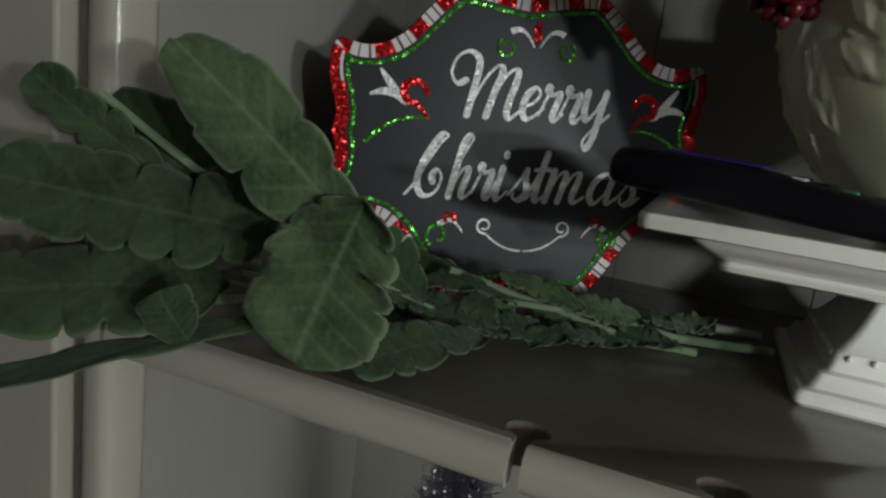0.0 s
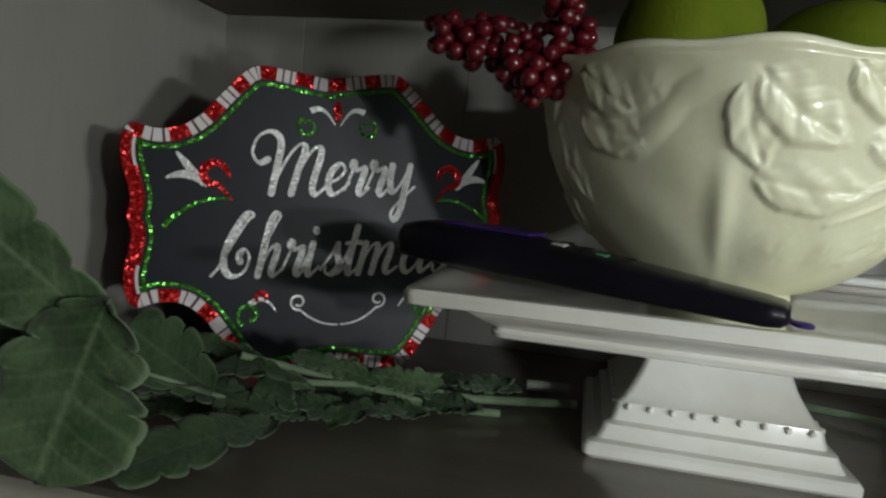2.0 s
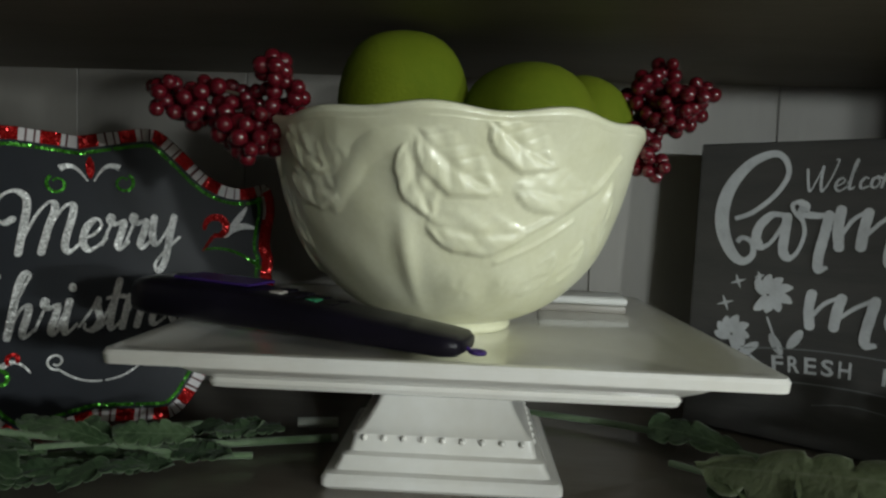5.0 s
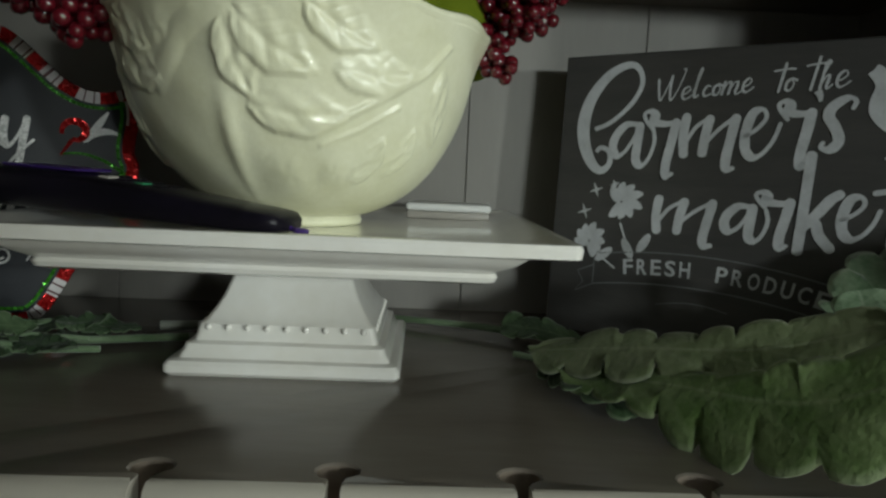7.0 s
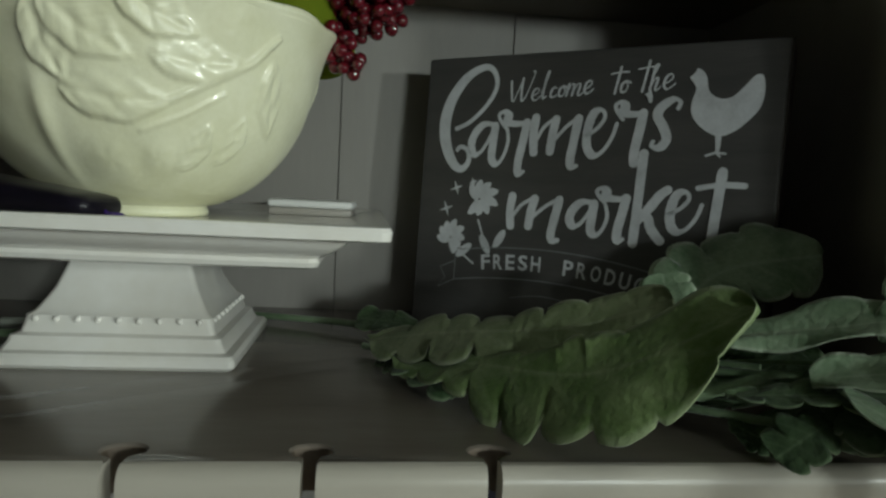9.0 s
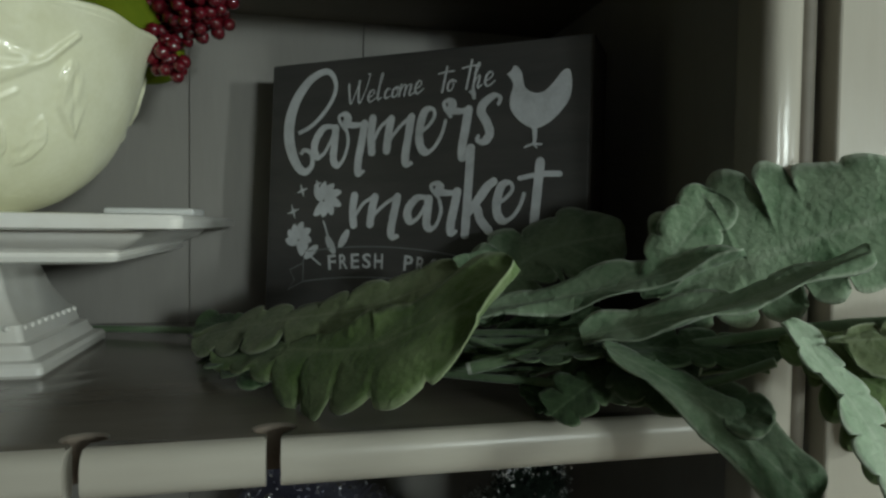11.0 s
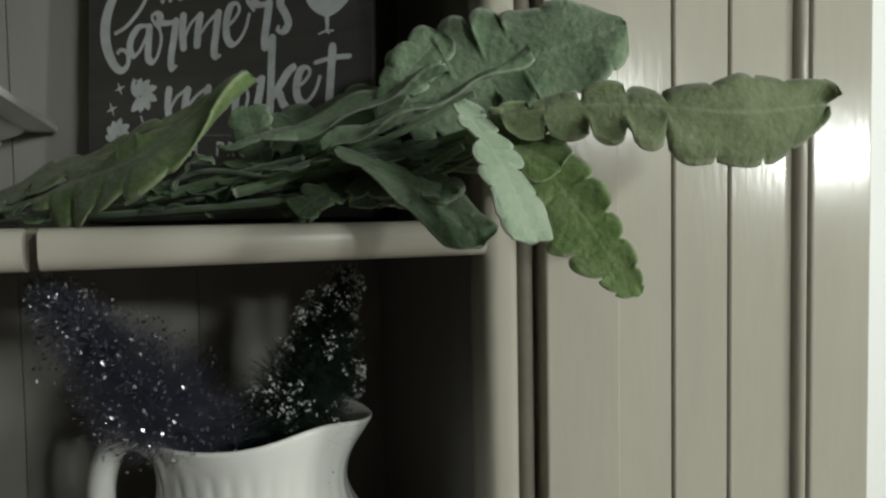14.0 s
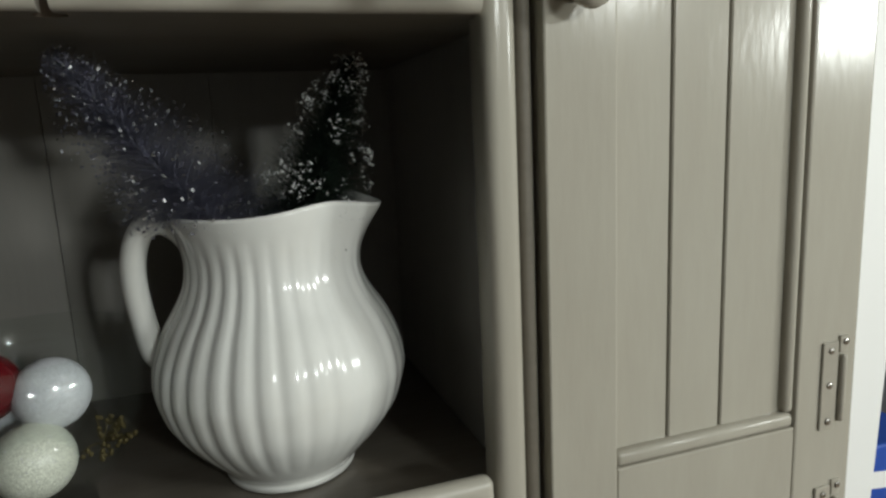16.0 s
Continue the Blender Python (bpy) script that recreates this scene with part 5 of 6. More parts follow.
stem(right, [(0.280, 0.455, 1.284), (0.37, 0.38, 1.287), (0.46, 0.295, 1.292), (0.52, 0.24, 1.300)], 0.0022)
stem(right, [(0.330, 0.43, 1.296), (0.42, 0.345, 1.304), (0.49, 0.28, 1.318), (0.545, 0.24, 1.345)], 0.0020)
stem(right, [(0.395, 0.365, 1.286), (0.45, 0.31, 1.290), (0.50, 0.25, 1.298), (0.53, 0.22, 1.315)], 0.0020)
cutstem = part("stem", tube([Vector(p) - right.location for p in bend((0.478, 0.300, 1.315), (0.452, 0.304, 1.304), (0.429, 0.309, 1.297), 6)], 0.0032, 10), STEM, right)
part("cut_end", tube([Vector(p) - right.location for p in ((0.4293, 0.3089, 1.2972), (0.4270, 0.3094, 1.2965))], 0.0030, 10), CUT, cutstem, "pale cut end")
# long leaf bent along the shelf, its blunt end curling up
leaf(right, ((0.298, 0.397, 1.2925), (0.339, 0.342, 1.303), (0.382, 0.287, 1.315), (0.436, 0.260, 1.350)), (0.008, 0.010, 0.015, 0.021, 0.022), (0.013, 0.021, 0.032, 0.034, 0.019), (-0.60, -0.30, 0.72), LEAF_BRIGHT, 9, 0.20, 0.10, 0.006, 0.60, 0.03, 3, (-0.74, -0.14, 0.65))
# narrower one above it
leaf(right, ((0.283, 0.418, 1.297), (0.328, 0.371, 1.313), (0.380, 0.328, 1.326), (0.422, 0.304, 1.345)), (0.009, 0.013, 0.014, 0.013, 0.011), (0.016, 0.021, 0.021, 0.015, 0.010), (-0.25, -0.70, 0.66), LEAF_OLIVE, 8, 0.34, 0.10, 0.003, 0.60, 0.15)
leaflet(right, (0.290, 0.420, 1.288), (0.335, 0.352, 1.289), 0.020, (-0.3, -0.35, 0.88), LEAF, 5, 0.35)
# against the sign
leaf(right, ((0.452, 0.372, 1.318), (0.490, 0.385, 1.350), (0.545, 0.372, 1.364)), (0.024, 0.032, 0.034, 0.030, 0.022), (0.020, 0.026, 0.028, 0.026, 0.020), (-0.40, -0.72, 0.56), LEAF_PALE, 6, 0.28, 0.10, 0.006, 0.55, 0.15)
leaflet(right, (0.448, 0.345, 1.314), (0.438, 0.352, 1.352), 0.015, (-0.5, -0.8, 0.2), LEAF_PALE, 4, 0.20)
# long ones seen along their edge
leaf(right, ((0.420, 0.322, 1.322), (0.478, 0.288, 1.336), (0.531, 0.241, 1.357)), (0.007, 0.011, 0.013, 0.011, 0.006), (0.007, 0.010, 0.011, 0.009, 0.005), (-0.16, -0.42, 0.90), LEAF_PALE, 6, 0.06, 0.26, 0.004, 0.8, 0.15)
leaf(right, ((0.470, 0.272, 1.318), (0.515, 0.238, 1.334), (0.561, 0.207, 1.360)), (0.007, 0.012, 0.014, 0.011, 0.006), (0.008, 0.011, 0.012, 0.009, 0.005), (-0.18, -0.42, 0.90), LEAF_PALE, 6, 0.06, 0.26, 0.004, 0.8, 0.15)
leaflet(right, (0.440, 0.285, 1.306), (0.545, 0.235, 1.316), 0.013, (-0.3, -0.3, 0.9), LEAF, 9, 0.26)
# broad one standing up
leaf(right, ((0.510, 0.272, 1.334), (0.570, 0.250, 1.363), (0.630, 0.227, 1.384)), (0.038, 0.047, 0.043, 0.033, 0.021), (0.018, 0.028, 0.033, 0.032, 0.023), (-0.36, -0.88, 0.30), LEAF_PALE, 7, 0.30, 0.06, 0.006, 0.46, 0.06, 4)
leaflet(right, (0.500, 0.270, 1.335), (0.540, 0.274, 1.384), 0.015, (-0.6, -0.75, 0.1), LEAF_PALE, 4, 0.20)
# reaching out past the post towards the door
leaf(right, ((0.535, 0.200, 1.327), (0.585, 0.178, 1.331), (0.645, 0.160, 1.327), (0.705, 0.165, 1.334)), (0.005, 0.012, 0.016, 0.020, 0.014), (0.013, 0.020, 0.024, 0.025, 0.014), (-0.10, -0.95, 0.28), LEAF_OLIVE, 8, 0.55, 0.05, 0.006, 0.42, 0.04)
# hanging over the edge
leaf(right, ((0.474, 0.258, 1.317), (0.505, 0.226, 1.296), (0.530, 0.198, 1.267)), (0.007, 0.011, 0.015, 0.018, 0.017), (0.007, 0.011, 0.014, 0.016, 0.015), (0.05, -0.58, 0.81), LEAF_PALE, 4, 0.10, 0.16, 0.002, 0.4, 0.15)
leaf(right, ((0.522, 0.206, 1.334), (0.529, 0.178, 1.305), (0.533, 0.152, 1.270)), (0.009, 0.013, 0.015, 0.015, 0.013), (0.007, 0.012, 0.016, 0.017, 0.015), (0.32, -0.84, 0.42), LEAF_LIGHT, 7, 0.20, 0.20, 0.002, 0.6, 0.2)
leaf(right, ((0.538, 0.208, 1.330), (0.562, 0.180, 1.292), (0.575, 0.145, 1.247)), (0.015, 0.018, 0.017, 0.013, 0.008), (0.018, 0.025, 0.026, 0.021, 0.012), (-0.30, -0.78, 0.55), LEAF_BRIGHT, 8, 0.24, 0.12, 0.002, 0.95, 0.30)
leaflet(right, (0.535, 0.225, 1.322), (0.560, 0.178, 1.302), 0.015, (-0.4, -0.5, 0.75), LEAF_BRIGHT, 4, 0.25)
leaflet(right, (0.490, 0.275, 1.300), (0.455, 0.268, 1.284), 0.013, (-0.1, -0.6, 0.8), LEAF, 4, 0.25)
leaflet(right, (0.480, 0.285, 1.300), (0.525, 0.215, 1.292), 0.015, (-0.3, -0.5, 0.8), LEAF_PALE, 5, 0.25)
leaflet(right, (0.455, 0.310, 1.300), (0.500, 0.320, 1.325), 0.018, (-0.2, -0.7, 0.7), LEAF, 4, 0.25)
leaflet(right, (0.330, 0.462, 1.290), (0.275, 0.490, 1.296), 0.012, (0, -0.6, 0.8), LEAF, 4, 0.25)

# the tangle of smaller leaves and stems between the large ones
rng = random.Random(21)
for k in range(20):
    f = k / 19
    root = Vector((0.370 + 0.130 * f + rng.uniform(-0.012, 0.012), 0.380 - 0.100 * f + rng.uniform(-0.016, 0.008), 1.287 + rng.uniform(0.0, 0.030)))
    reach_ = Vector((rng.uniform(0.018, 0.048), rng.uniform(-0.036, 0.004), rng.uniform(-0.010, 0.018)))
    leaflet(right, tuple(root), tuple(root + reach_), rng.uniform(0.0035, 0.0075), (rng.uniform(-0.9, 0.5), rng.uniform(-1.0, -0.2), rng.uniform(-0.1, 1.0)), LEAF if k % 3 else LEAF_PALE, 5, 0.18, rng.uniform(-0.008, 0.010), k)
for k in range(9):
    x = 0.365 + 0.014 * k
    y = 0.380 - 0.72 * (x - 0.365) + rng.uniform(-0.008, 0.008)
    stem(right, [(x, y, 1.287 + rng.uniform(0, 0.012)), (x + 0.045, y - 0.030 + rng.uniform(-0.006, 0.006), 1.294 + rng.uniform(0, 0.018)), (x + 0.085, y - 0.072, 1.302 + rng.uniform(0, 0.022))], rng.uniform(0.0011, 0.0019))

left = thing("leaf_spray", (-0.15, 0.33, SHELF), "artificial grey-green lobed leaf spray lying before the Christmas sign", "artificial plant", "leaf sprays")
stem(left, [(0.060, 0.470, 1.284), (-0.03, 0.435, 1.286), (-0.10, 0.395, 1.290), (-0.17, 0.345, 1.298), (-0.225, 0.285, 1.325), (-0.27, 0.235, 1.345)], 0.0027)
stem(left, [(0.020, 0.430, 1.285), (-0.06, 0.405, 1.288), (-0.13, 0.365, 1.292), (-0.19, 0.305, 1.297), (-0.26, 0.225, 1.290)], 0.0023)
stem(left, [(-0.02, 0.452, 1.296), (-0.09, 0.410, 1.300), (-0.15, 0.360, 1.310), (-0.20, 0.300, 1.345), (-0.245, 0.255, 1.390)], 0.0020)
leaf(left, ((-0.165, 0.275, 1.300), (-0.205, 0.240, 1.286), (-0.252, 0.200, 1.268)), (0.003, 0.005, 0.006, 0.007, 0.006), (0.003, 0.005, 0.006, 0.007, 0.006), (0.10, -0.60, 0.80), LEAF_SHADED, 4, 0.08, 0.14, 0.002)
part("cut_end", tube([Vector(p) - left.location for p in ((0.060, 0.470, 1.284), (0.064, 0.4715, 1.2838))], 0.0027, 8), CUT, left, "pale cut end")
part("cut_end", tube([Vector(p) - left.location for p in ((0.030, 0.498, 1.284), (0.058, 0.503, 1.284))], 0.0036, 8), CUT, left, "pale cut end")
# broad fan turned to the room
leaf(left, ((-0.113, 0.263, 1.364), (-0.122, 0.257, 1.332), (-0.131, 0.250, 1.296)), (0.016, 0.022, 0.026, 0.027, 0.026), (0.016, 0.024, 0.028, 0.029, 0.027), (0.34, -0.88, 0.32), LEAF, 6, 0.15, 0.06, 0.008, 0.5, 0.08)
leaflet(left, (-0.080, 0.345, 1.293), (-0.118, 0.272, 1.291), 0.013, (0.1, -0.55, 0.82), LEAF_SHADED, 5, 0.22)
# pale one standing behind it
leaf(left, ((-0.120, 0.275, 1.345), (-0.150, 0.256, 1.380), (-0.186, 0.236, 1.415)), (0.015, 0.021, 0.023, 0.020, 0.013), (0.010, 0.013, 0.017, 0.018, 0.011), (0.30, -0.90, 0.30), LEAF, 4, 0.16, 0.08, 0.005, 0.5, 0.10)
leaf(left, ((-0.180, 0.300, 1.335), (-0.220, 0.285, 1.362), (-0.258, 0.268, 1.384)), (0.016, 0.023, 0.025, 0.023, 0.018), (0.016, 0.020, 0.022, 0.020, 0.016), (-0.10, -0.92, 0.35), LEAF_SHADED, 4, 0.18, 0.08, 0.003, 0.5, 0.10)
leaf(left, ((-0.165, 0.280, 1.338), (-0.215, 0.250, 1.345), (-0.272, 0.222, 1.352)), (0.016, 0.022, 0.024, 0.022, 0.017), (0.015, 0.021, 0.023, 0.021, 0.016), (0.10, -0.88, 0.45), LEAF_SHADED, 6, 0.34, 0.10, 0.003, 0.5, 0.12)
leaf(left, ((-0.185, 0.275, 1.310), (-0.235, 0.235, 1.308), (-0.280, 0.195, 1.300)), (0.014, 0.022, 0.025, 0.023, 0.018), (0.014, 0.022, 0.025, 0.023, 0.018), (0.05, -0.78, 0.6), LEAF_SHADED, 6, 0.26, 0.12, 0.003, 0.6, 0.15)
leaflet(left, (-0.215, 0.275, 1.350), (-0.258, 0.232, 1.396), 0.011, (-0.1, -0.9, 0.35), LEAF_SHADED, 5, 0.24)
leaflet(left, (-0.180, 0.245, 1.294), (-0.188, 0.235, 1.316), 0.011, (0.4, -0.8, 0.4), LEAF_SHADED, 2, 0.06)
leaflet(left, (-0.094, 0.372, 1.309), (-0.093, 0.360, 1.288), 0.012, (0.3, -0.85, 0.4), LEAF_SHADED, 2, 0.06)
leaflet(left, (-0.052, 0.405, 1.292), (-0.070, 0.398, 1.309), 0.011, (0.2, -0.85, 0.4), LEAF_SHADED, 3, 0.12)
leaflet(left, (-0.120, 0.350, 1.302), (-0.150, 0.322, 1.338), 0.017, (0.25, -0.85, 0.4), LEAF_SHADED, 4, 0.16, 0.006)
rng = random.Random(8)
for k in range(24):
    f = k / 23
    root = Vector((0.035 - 0.185 * f + rng.uniform(-0.01, 0.01), 0.448 - 0.125 * f + rng.uniform(-0.020, 0.020), 1.288 + rng.uniform(0.0, 0.022)))
    reach_ = Vector((-0.85, rng.uniform(-0.65, 0.10), rng.uniform(-0.10, 0.22))).normalized() * rng.uniform(0.030, 0.062)
    reach_.z = max(reach_.z, 1.287 - root.z)
    leaflet(left, tuple(root), tuple(root + reach_), rng.uniform(0.0045, 0.0085), (rng.uniform(-0.3, 0.5), rng.uniform(-0.75, -0.2), rng.uniform(0.5, 1.0)), LEAF_SHADED if k % 5 else LEAF, 7, 0.30, rng.uniform(-0.004, 0.008), k)
for k in range(6):
    x = 0.010 - 0.030 * k
    y = 0.436 - 0.66 * (0.010 - x) + rng.uniform(-0.012, 0.010)
    stem(left, [(x, y, 1.285 + rng.uniform(0, 0.006)), (x - 0.045, y - 0.024 + rng.uniform(-0.006, 0.006), 1.290 + rng.uniform(0, 0.012)), (x - 0.090, y - 0.062, 1.298 + rng.uniform(0, 0.022))], rng.uniform(0.0011, 0.0019))

# ---- ribbed pitcher on the lower shelf ----
pitcher = thing("pitcher", (0.4390, 0.400, LOWER), "white glazed ribbed ceramic pitcher with a looped handle", "pitcher")
P_KEYS = [(0.043, 0.0), (0.0465, 0.001), (0.0478, 0.004), (0.0482, 0.008), (0.0565, 0.017), (0.072, 0.034), (0.083, 0.050), (0.0890, 0.068), (0.0900, 0.080), (0.0870, 0.096), (0.0790, 0.114), (0.0690, 0.130), (0.0625, 0.144), (0.0605, 0.156), (0.0625, 0.166), (0.0660, 0.174), (0.0675, 0.178)]
prof = []
for i in range(90):
    s = i / 89 * (len(P_KEYS) - 1)
    k = min(int(s), len(P_KEYS) - 2)
    f = s - k
    p = [P_KEYS[max(0, min(len(P_KEYS) - 1, k + d))] for d in (-1, 0, 1, 2)]
    prof.append(tuple(0.5 * (2 * p[1][c] + (p[2][c] - p[0][c]) * f + (2 * p[0][c] - 5 * p[1][c] + 4 * p[2][c] - p[3][c]) * f * f + (3 * p[1][c] - p[0][c] - 3 * p[2][c] + p[3][c]) * f ** 3) for c in (0, 1)))
prof += [(0.0672, 0.1795), (0.0655, 0.1795), (0.0635, 0.177), (0.0590, 0.166), (0.0570, 0.154), (0.0600, 0.140), (0.075, 0.105), (0.080, 0.075), (0.060, 0.03), (0.03, 0.014)]
SPOUT = radians(-17)


def pitcher_form(a, r, z):
    d = (a - SPOUT + math.pi) % (2 * math.pi) - math.pi
    ribs = math.sin(math.pi * max(0.0, min(1.0, (z - 0.016) / 0.154))) ** 0.6 if 0.016 < z < 0.170 else 0.0
    r2 = r - ((0.0006 + 0.0012 / (1 + math.exp(7 * (((a + math.pi) % (2 * math.pi)) - 1.45)))) * ribs * (0.5 + 0.5 * math.cos(a * 34)) ** 1.6 if r > 0.06 or z > 0.12 else 0)
    up = max(0.0, (z - 0.135) / 0.045)
    lip = math.exp(-(d / 0.36) ** 2)
    r2 += 0.0130 * lip * up ** 2.2
    z2 = z + up ** 2 * (0.0120 + 0.0060 * math.exp(-((abs(d) - 0.75) / 0.50) ** 2) - 0.0010 * lip)
    return r2, z2


prof = [(r * 0.975, z) for r, z in prof]
v, f = lathe(prof, 340, pitcher_form)
mesh_part("body", mesh_of("body", v, f, PORCELAIN), pitcher)
hand = [(-0.052, 0.004, 0.170), (-0.060, 0.006, 0.180), (-0.071, 0.007, 0.1860), (-0.083, 0.008, 0.181), (-0.0900, 0.009, 0.164), (-0.0915, 0.010, 0.142), (-0.0885, 0.010, 0.116), (-0.0850, 0.009, 0.097), (-0.0800, 0.008, 0.090)]
fine = []
for i in range(len(hand) - 1):
    p = [Vector(hand[max(0, min(len(hand) - 1, i + d))]) for d in (-1, 0, 1, 2)]
    for k in range(5):
        g = k / 5
        fine.append(0.5 * (2 * p[1] + (p[2] - p[0]) * g + (2 * p[0] - 5 * p[1] + 4 * p[2] - p[3]) * g * g + (3 * p[1] - p[0] - 3 * p[2] + p[3]) * g ** 3))
fine.append(Vector(hand[-1]))
bm = tube(fine, 0.0085, 14)
for w in bm.verts:
    w.co.y = 0.008 + (w.co.y - 0.008) * 1.25
part("handle", bm, PORCELAIN, pitcher, smooth=True, angle=80)
pitcher.scale = (1.079, 1.079, 1.079)


# ---- bottle-brush trees ----
def brush_tree(name, base, tip, wide, seed, bristle_mat, label, count=6000, flakes=900, size=0.0012, clumps=0, haze=0.00032, mouth=None, point=0.62):
    """A cone of wire-held bristles with loose glitter flakes; clumps gathers frosted tufts on the outside."""
    rng = random.Random(seed)
    ob = thing(name, base, label, "tinsel tree", "tinsel trees")
    run = Vector(tip) - Vector(base)
    axis = run.normalized()
    side = axis.orthogonal().normalized()
    other = axis.cross(side)
    part("twisted_wire", tube([run * s for s in (-0.12, 0.3, 0.6, 1.0)], 0.0012, 6), TINSEL_GREEN, ob)

    def radius(s, t):
        return wide * (1 - s) ** point * min(1.0, 0.45 + 1.6 * s) * (1 + 0.16 * math.sin(t * 3 + s * 17 + seed) + 0.12 * math.sin(s * 31 + t * 5)) + 0.005

    def outside(p):
        # what would poke through the neck of the vessel it stands in
        q = p + ob.location
        return mouth and q.z < mouth[2] and math.hypot(q.x - mouth[0], q.y - mouth[1]) > mouth[3]

    def scatter(c, mat_size, fv, ff):
        if outside(c):
            return
        e1 = Vector((rng.gauss(0, 1), rng.gauss(0, 1), rng.gauss(0, 1))).normalized()
        e2 = e1.orthogonal().normalized()
        k = mat_size * rng.uniform(0.4, 1.2)
        n = len(fv)
        fv += [c - e1 * k - e2 * k * 0.7, c + e1 * k - e2 * k * 0.7, c + e1 * k + e2 * k * 0.7, c - e1 * k + e2 * k * 0.7]
        ff.append((n, n + 1, n + 2, n + 3))

    verts, faces, fv, ff, tv, tf = [], [], [], [], [], []
    for i in range(count):
        s = rng.random() ** 0.9
        t = rng.uniform(0, 2 * math.pi)
        reach = radius(s, t) * rng.uniform(0.55, 1.1)
        out = (side * math.cos(t) + other * math.sin(t) + axis * rng.uniform(-0.1, 0.5)).normalized()
        root = run * s
        end = root + out * reach
        if outside(end):
            end = root + out * reach * 0.3
            if outside(end):
                continue
        w = out.cross(axis).normalized() * haze
        n = len(verts)
        verts += [root - w, root + w, end + w * 0.7, end - w * 0.7]
        faces.append((n, n + 1, n + 2, n + 3))
    for i in range(flakes):
        s, t = rng.random() ** 0.85, rng.uniform(0, 2 * math.pi)
        scatter(run * s + (side * math.cos(t) + other * math.sin(t)) * radius(s, t) * rng.uniform(0.5, 1.08), size, fv, ff)
    for i in range(clumps):
        s, t = rng.random() ** 0.9, rng.uniform(0, 2 * math.pi)
        c = run * s + (side * math.cos(t) + other * math.sin(t)) * radius(s, t) * rng.uniform(0.8, 1.08)
        for k in range(rng.randint(5, 22)):
            scatter(c + Vector((rng.gauss(0, 1), rng.gauss(0, 1), rng.gauss(0, 1))) * 0.0028, 0.0010, tv, tf)
    tagged(mesh_part("bristle", mesh_of("bristle", verts, faces, bristle_mat, False), ob), kind="stuff")
    tagged(mesh_part("glitter", mesh_of("glitter", fv, ff, FLAKE, False), ob), kind="stuff")
    if tv:
        tagged(mesh_part("frost", mesh_of("frost", tv, tf, FROST, False), ob, "white frosted tufts"), kind="stuff")
    return ob


MOUTH = (0.4420, 0.400, LOWER + 0.196, 0.0630)
brush_tree("tinsel_tree", (0.452, 0.404, 1.060), (0.318, 0.356, 1.249), 0.062, 11, TINSEL, "grey-violet glittering tinsel tree leaning out of the pitcher", 12000, 3400, 0.0010, haze=0.00022, mouth=MOUTH)
brush_tree("tinsel_tree", (0.440, 0.396, 1.058), (0.505, 0.378, 1.245), 0.058, 12, TINSEL_GREEN, "dark green frosted bottle-brush tree standing in the pitcher", 14000, 1500, 0.0007, 150, mouth=MOUTH, point=0.8)
brush_tree("tinsel_tree", (-0.100, 0.420, LOWER + 0.02), (-0.100, 0.400, 1.205), 0.060, 13, TINSEL, "grey glittering tinsel tree standing on the lower shelf", 7000, 2200, 0.0008)

# ---- ornaments in a glass bowl ----
dish = thing("glass_bowl", (0.262, 0.400, LOWER), "clear glass bowl holding Christmas ornaments", "bowl")
v, f = lathe([(0.036, 0.0), (0.037, 0.003), (0.030, 0.014), (0.032, 0.020), (0.050, 0.026), (0.068, 0.045), (0.078, 0.072), (0.080, 0.102), (0.0785, 0.127), (0.0770, 0.1275), (0.0780, 0.102), (0.076, 0.073), (0.066, 0.047), (0.048, 0.029), (0.020, 0.023)], 72)
mesh_part("glass_wall", mesh_of("glass_wall", v, f, GLASS), dish).visible_shadow = False


def bauble(place, r, mat, label):
    ob = thing("ornament", place, label, "ornament", "ornaments in the glass bowl")
    bm = bmesh.new()
    ball(bm, (0, 0, 0), r, 40, 28)
    part("bauble", bm, mat, ob, smooth=True, angle=90)
    if mat is not ORN_RED:
        rng = random.Random(int(place[0] * 1e4))
        sv, sf = [], []
        for k in range(260):
            n = Vector((rng.gauss(0, 1), rng.gauss(0, 1), rng.gauss(0, 1))).normalized()
            tilt = (n + Vector((rng.gauss(0, 1), rng.gauss(0, 1), rng.gauss(0, 1))) * 0.22).normalized()
            e1 = tilt.orthogonal().normalized() * rng.uniform(0.0003, 0.0007)
            e2 = tilt.cross(e1)
            sv += [n * (r + 0.0002) + d for d in (e1, e2, -e1, -e2)]
            sf.append((4 * k, 4 * k + 1, 4 * k + 2, 4 * k + 3))
        tagged(mesh_part("glitter", mesh_of("glitter", sv, sf, SUGAR, False), ob, "sparkling sugar grains"), kind="stuff")
    v, f = lathe([(0.005, r - 0.001), (0.005, r + 0.004), (0.0035, r + 0.0055), (0.001, r + 0.006)], 16)
    mesh_part("cap", mesh_of("cap", v, f, GOLD), ob)
    ob.rotation_euler = (radians(-100), radians(20), radians(15))
    return ob


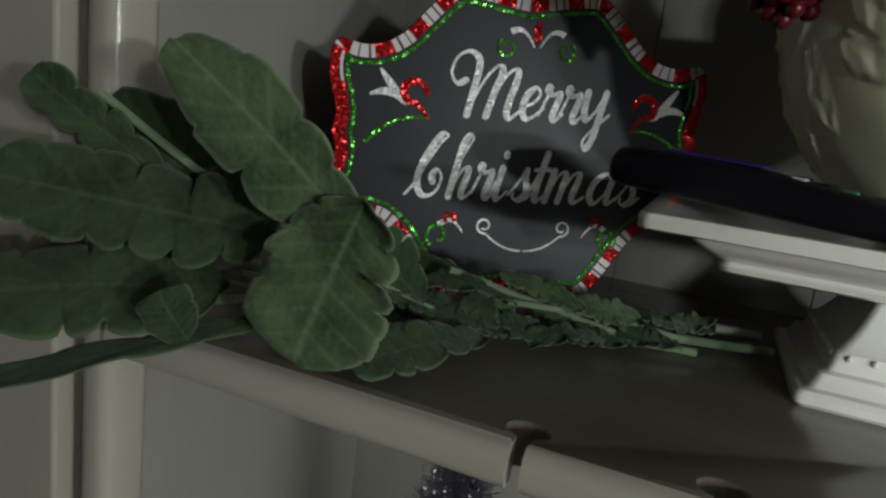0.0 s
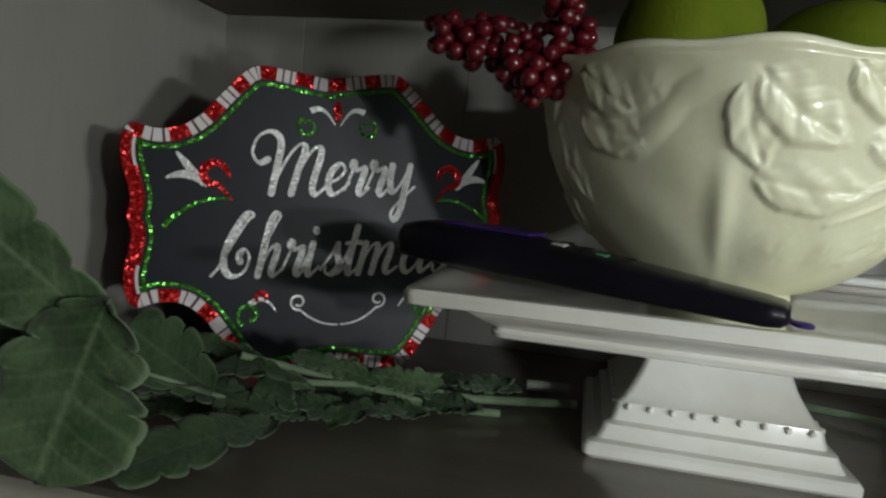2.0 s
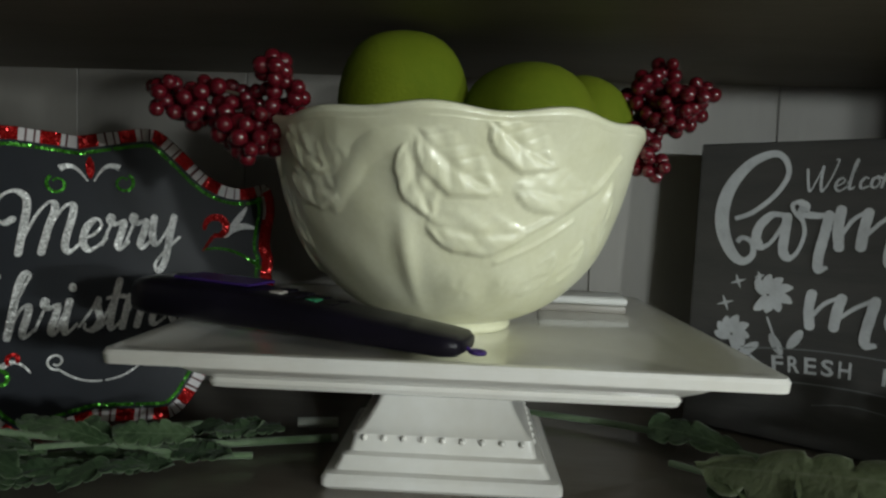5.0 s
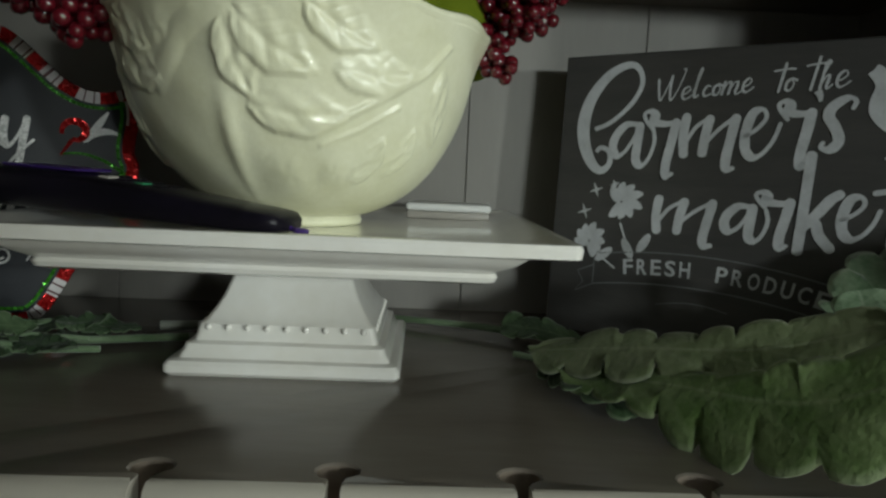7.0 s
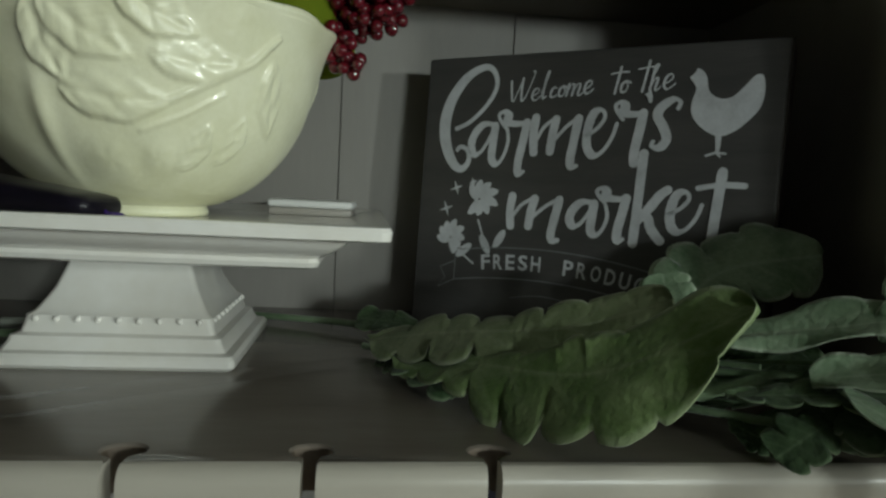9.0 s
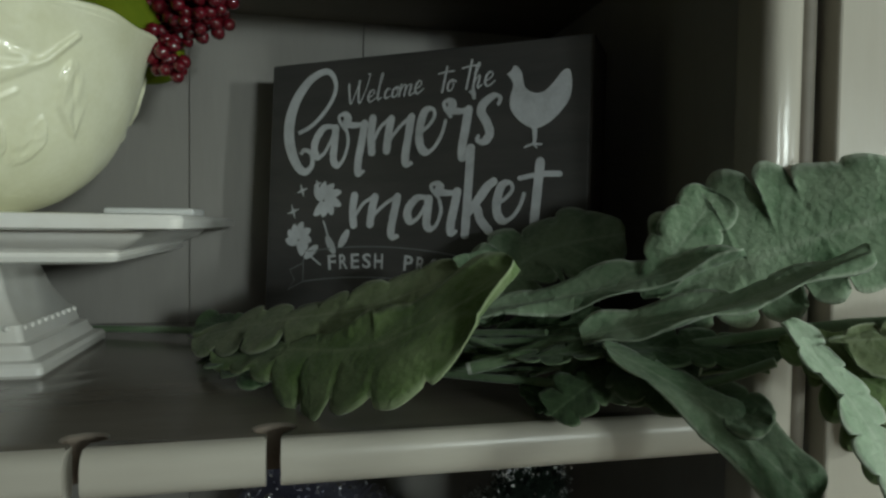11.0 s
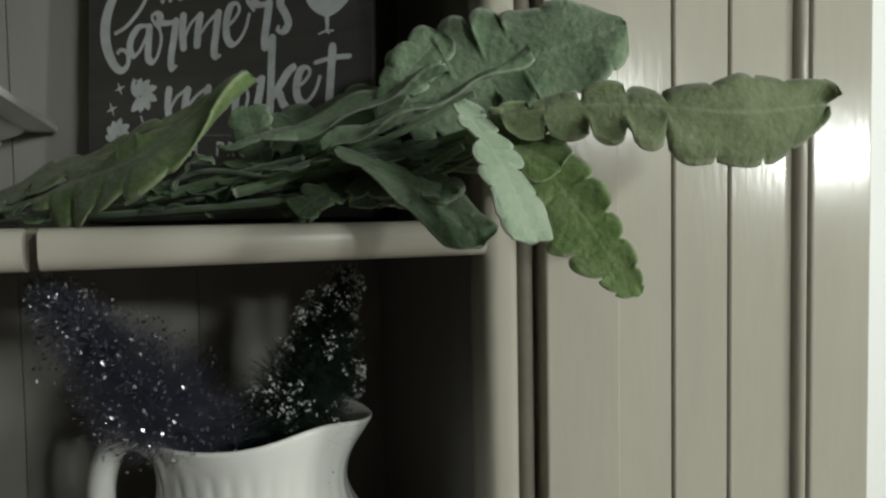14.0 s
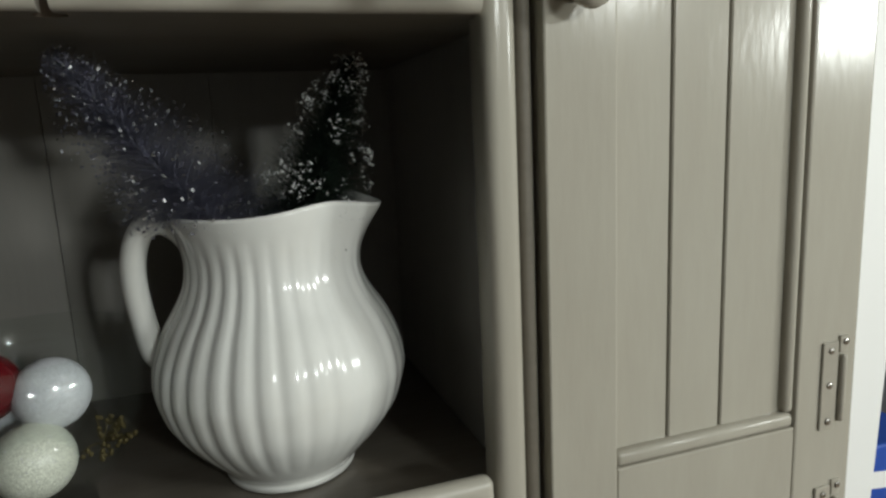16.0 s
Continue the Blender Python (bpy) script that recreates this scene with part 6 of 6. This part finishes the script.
bauble((0.289, 0.362, 1.035), 0.0235, ORN_WHITE, "white sugar-glitter bauble in the glass bowl")
bauble((0.279, 0.340, 1.000), 0.0245, ORN_CREAM, "cream sugar-glitter bauble in the glass bowl")
bauble((0.252, 0.358, 1.046), 0.0225, ORN_RED, "dark red bauble in the glass bowl")
bauble((0.240, 0.400, 1.010), 0.0260, ORN_WHITE, "white sugar-glitter bauble in the glass bowl")
rng = random.Random(5)
pick = thing("gold_sprig", (0.310, 0.385, 0.985), "dull gold artificial sprig between the baubles", "sprig")
wires = bmesh.new()
for k in range(16):
    d = Vector((rng.uniform(-0.2, 0.9), rng.uniform(-0.9, 0.1), rng.uniform(-0.2, 0.9))).normalized() * rng.uniform(0.012, 0.026)
    tube(bend((0, 0, 0), d * 0.5 + Vector((0, 0, 0.002)), d, 5), 0.0006, 5, wires)
    for _ in range(3):
        ball(wires, d * rng.uniform(0.6, 1.05) + Vector((rng.gauss(0, 0.002), rng.gauss(0, 0.002), rng.gauss(0, 0.002))), 0.0019, 6, 5)
part("twigs", wires, GOLD, pick)

# ---- beside the cupboard ----
hook = thing("wall_hook", (1.240, 0.497, 1.338), "small bright steel hook screwed to the white casing", "hook")
v, f = lathe([(0.009, 0), (0.009, 0.002), (0.007, 0.003), (0.004, 0.0035), (0.0035, 0.014), (0.006, 0.016), (0.0065, 0.019), (0.003, 0.021)], 20)
knob = mesh_part("rose", mesh_of("rose", v, f, STEEL), hook)
knob.matrix_basis = pose(0, 0.003, 0, 90, 0, 0)
part("arm", tube(bend((0.0, -0.010, 0.0), (0.014, -0.018, -0.004), (0.022, -0.015, 0.008), 8), 0.0025, 8), STEEL, hook)
bag = thing("blue_carton", (1.29, 0.62, 0.0), "blue and white printed carton standing beside the casing", "carton")
part("carton", box(-0.06, 0.14, -0.05, 0.10, 0.0, 0.684, 0.004), BLUE, bag)
band = box(-0.0605, 0.1405, -0.0515, -0.0503, 0.614, 0.642)
for v in band.verts:
    v.co.z -= 0.12 * (v.co.x - 0.02)
part("white_print", band, WALL, bag, "white printed band")
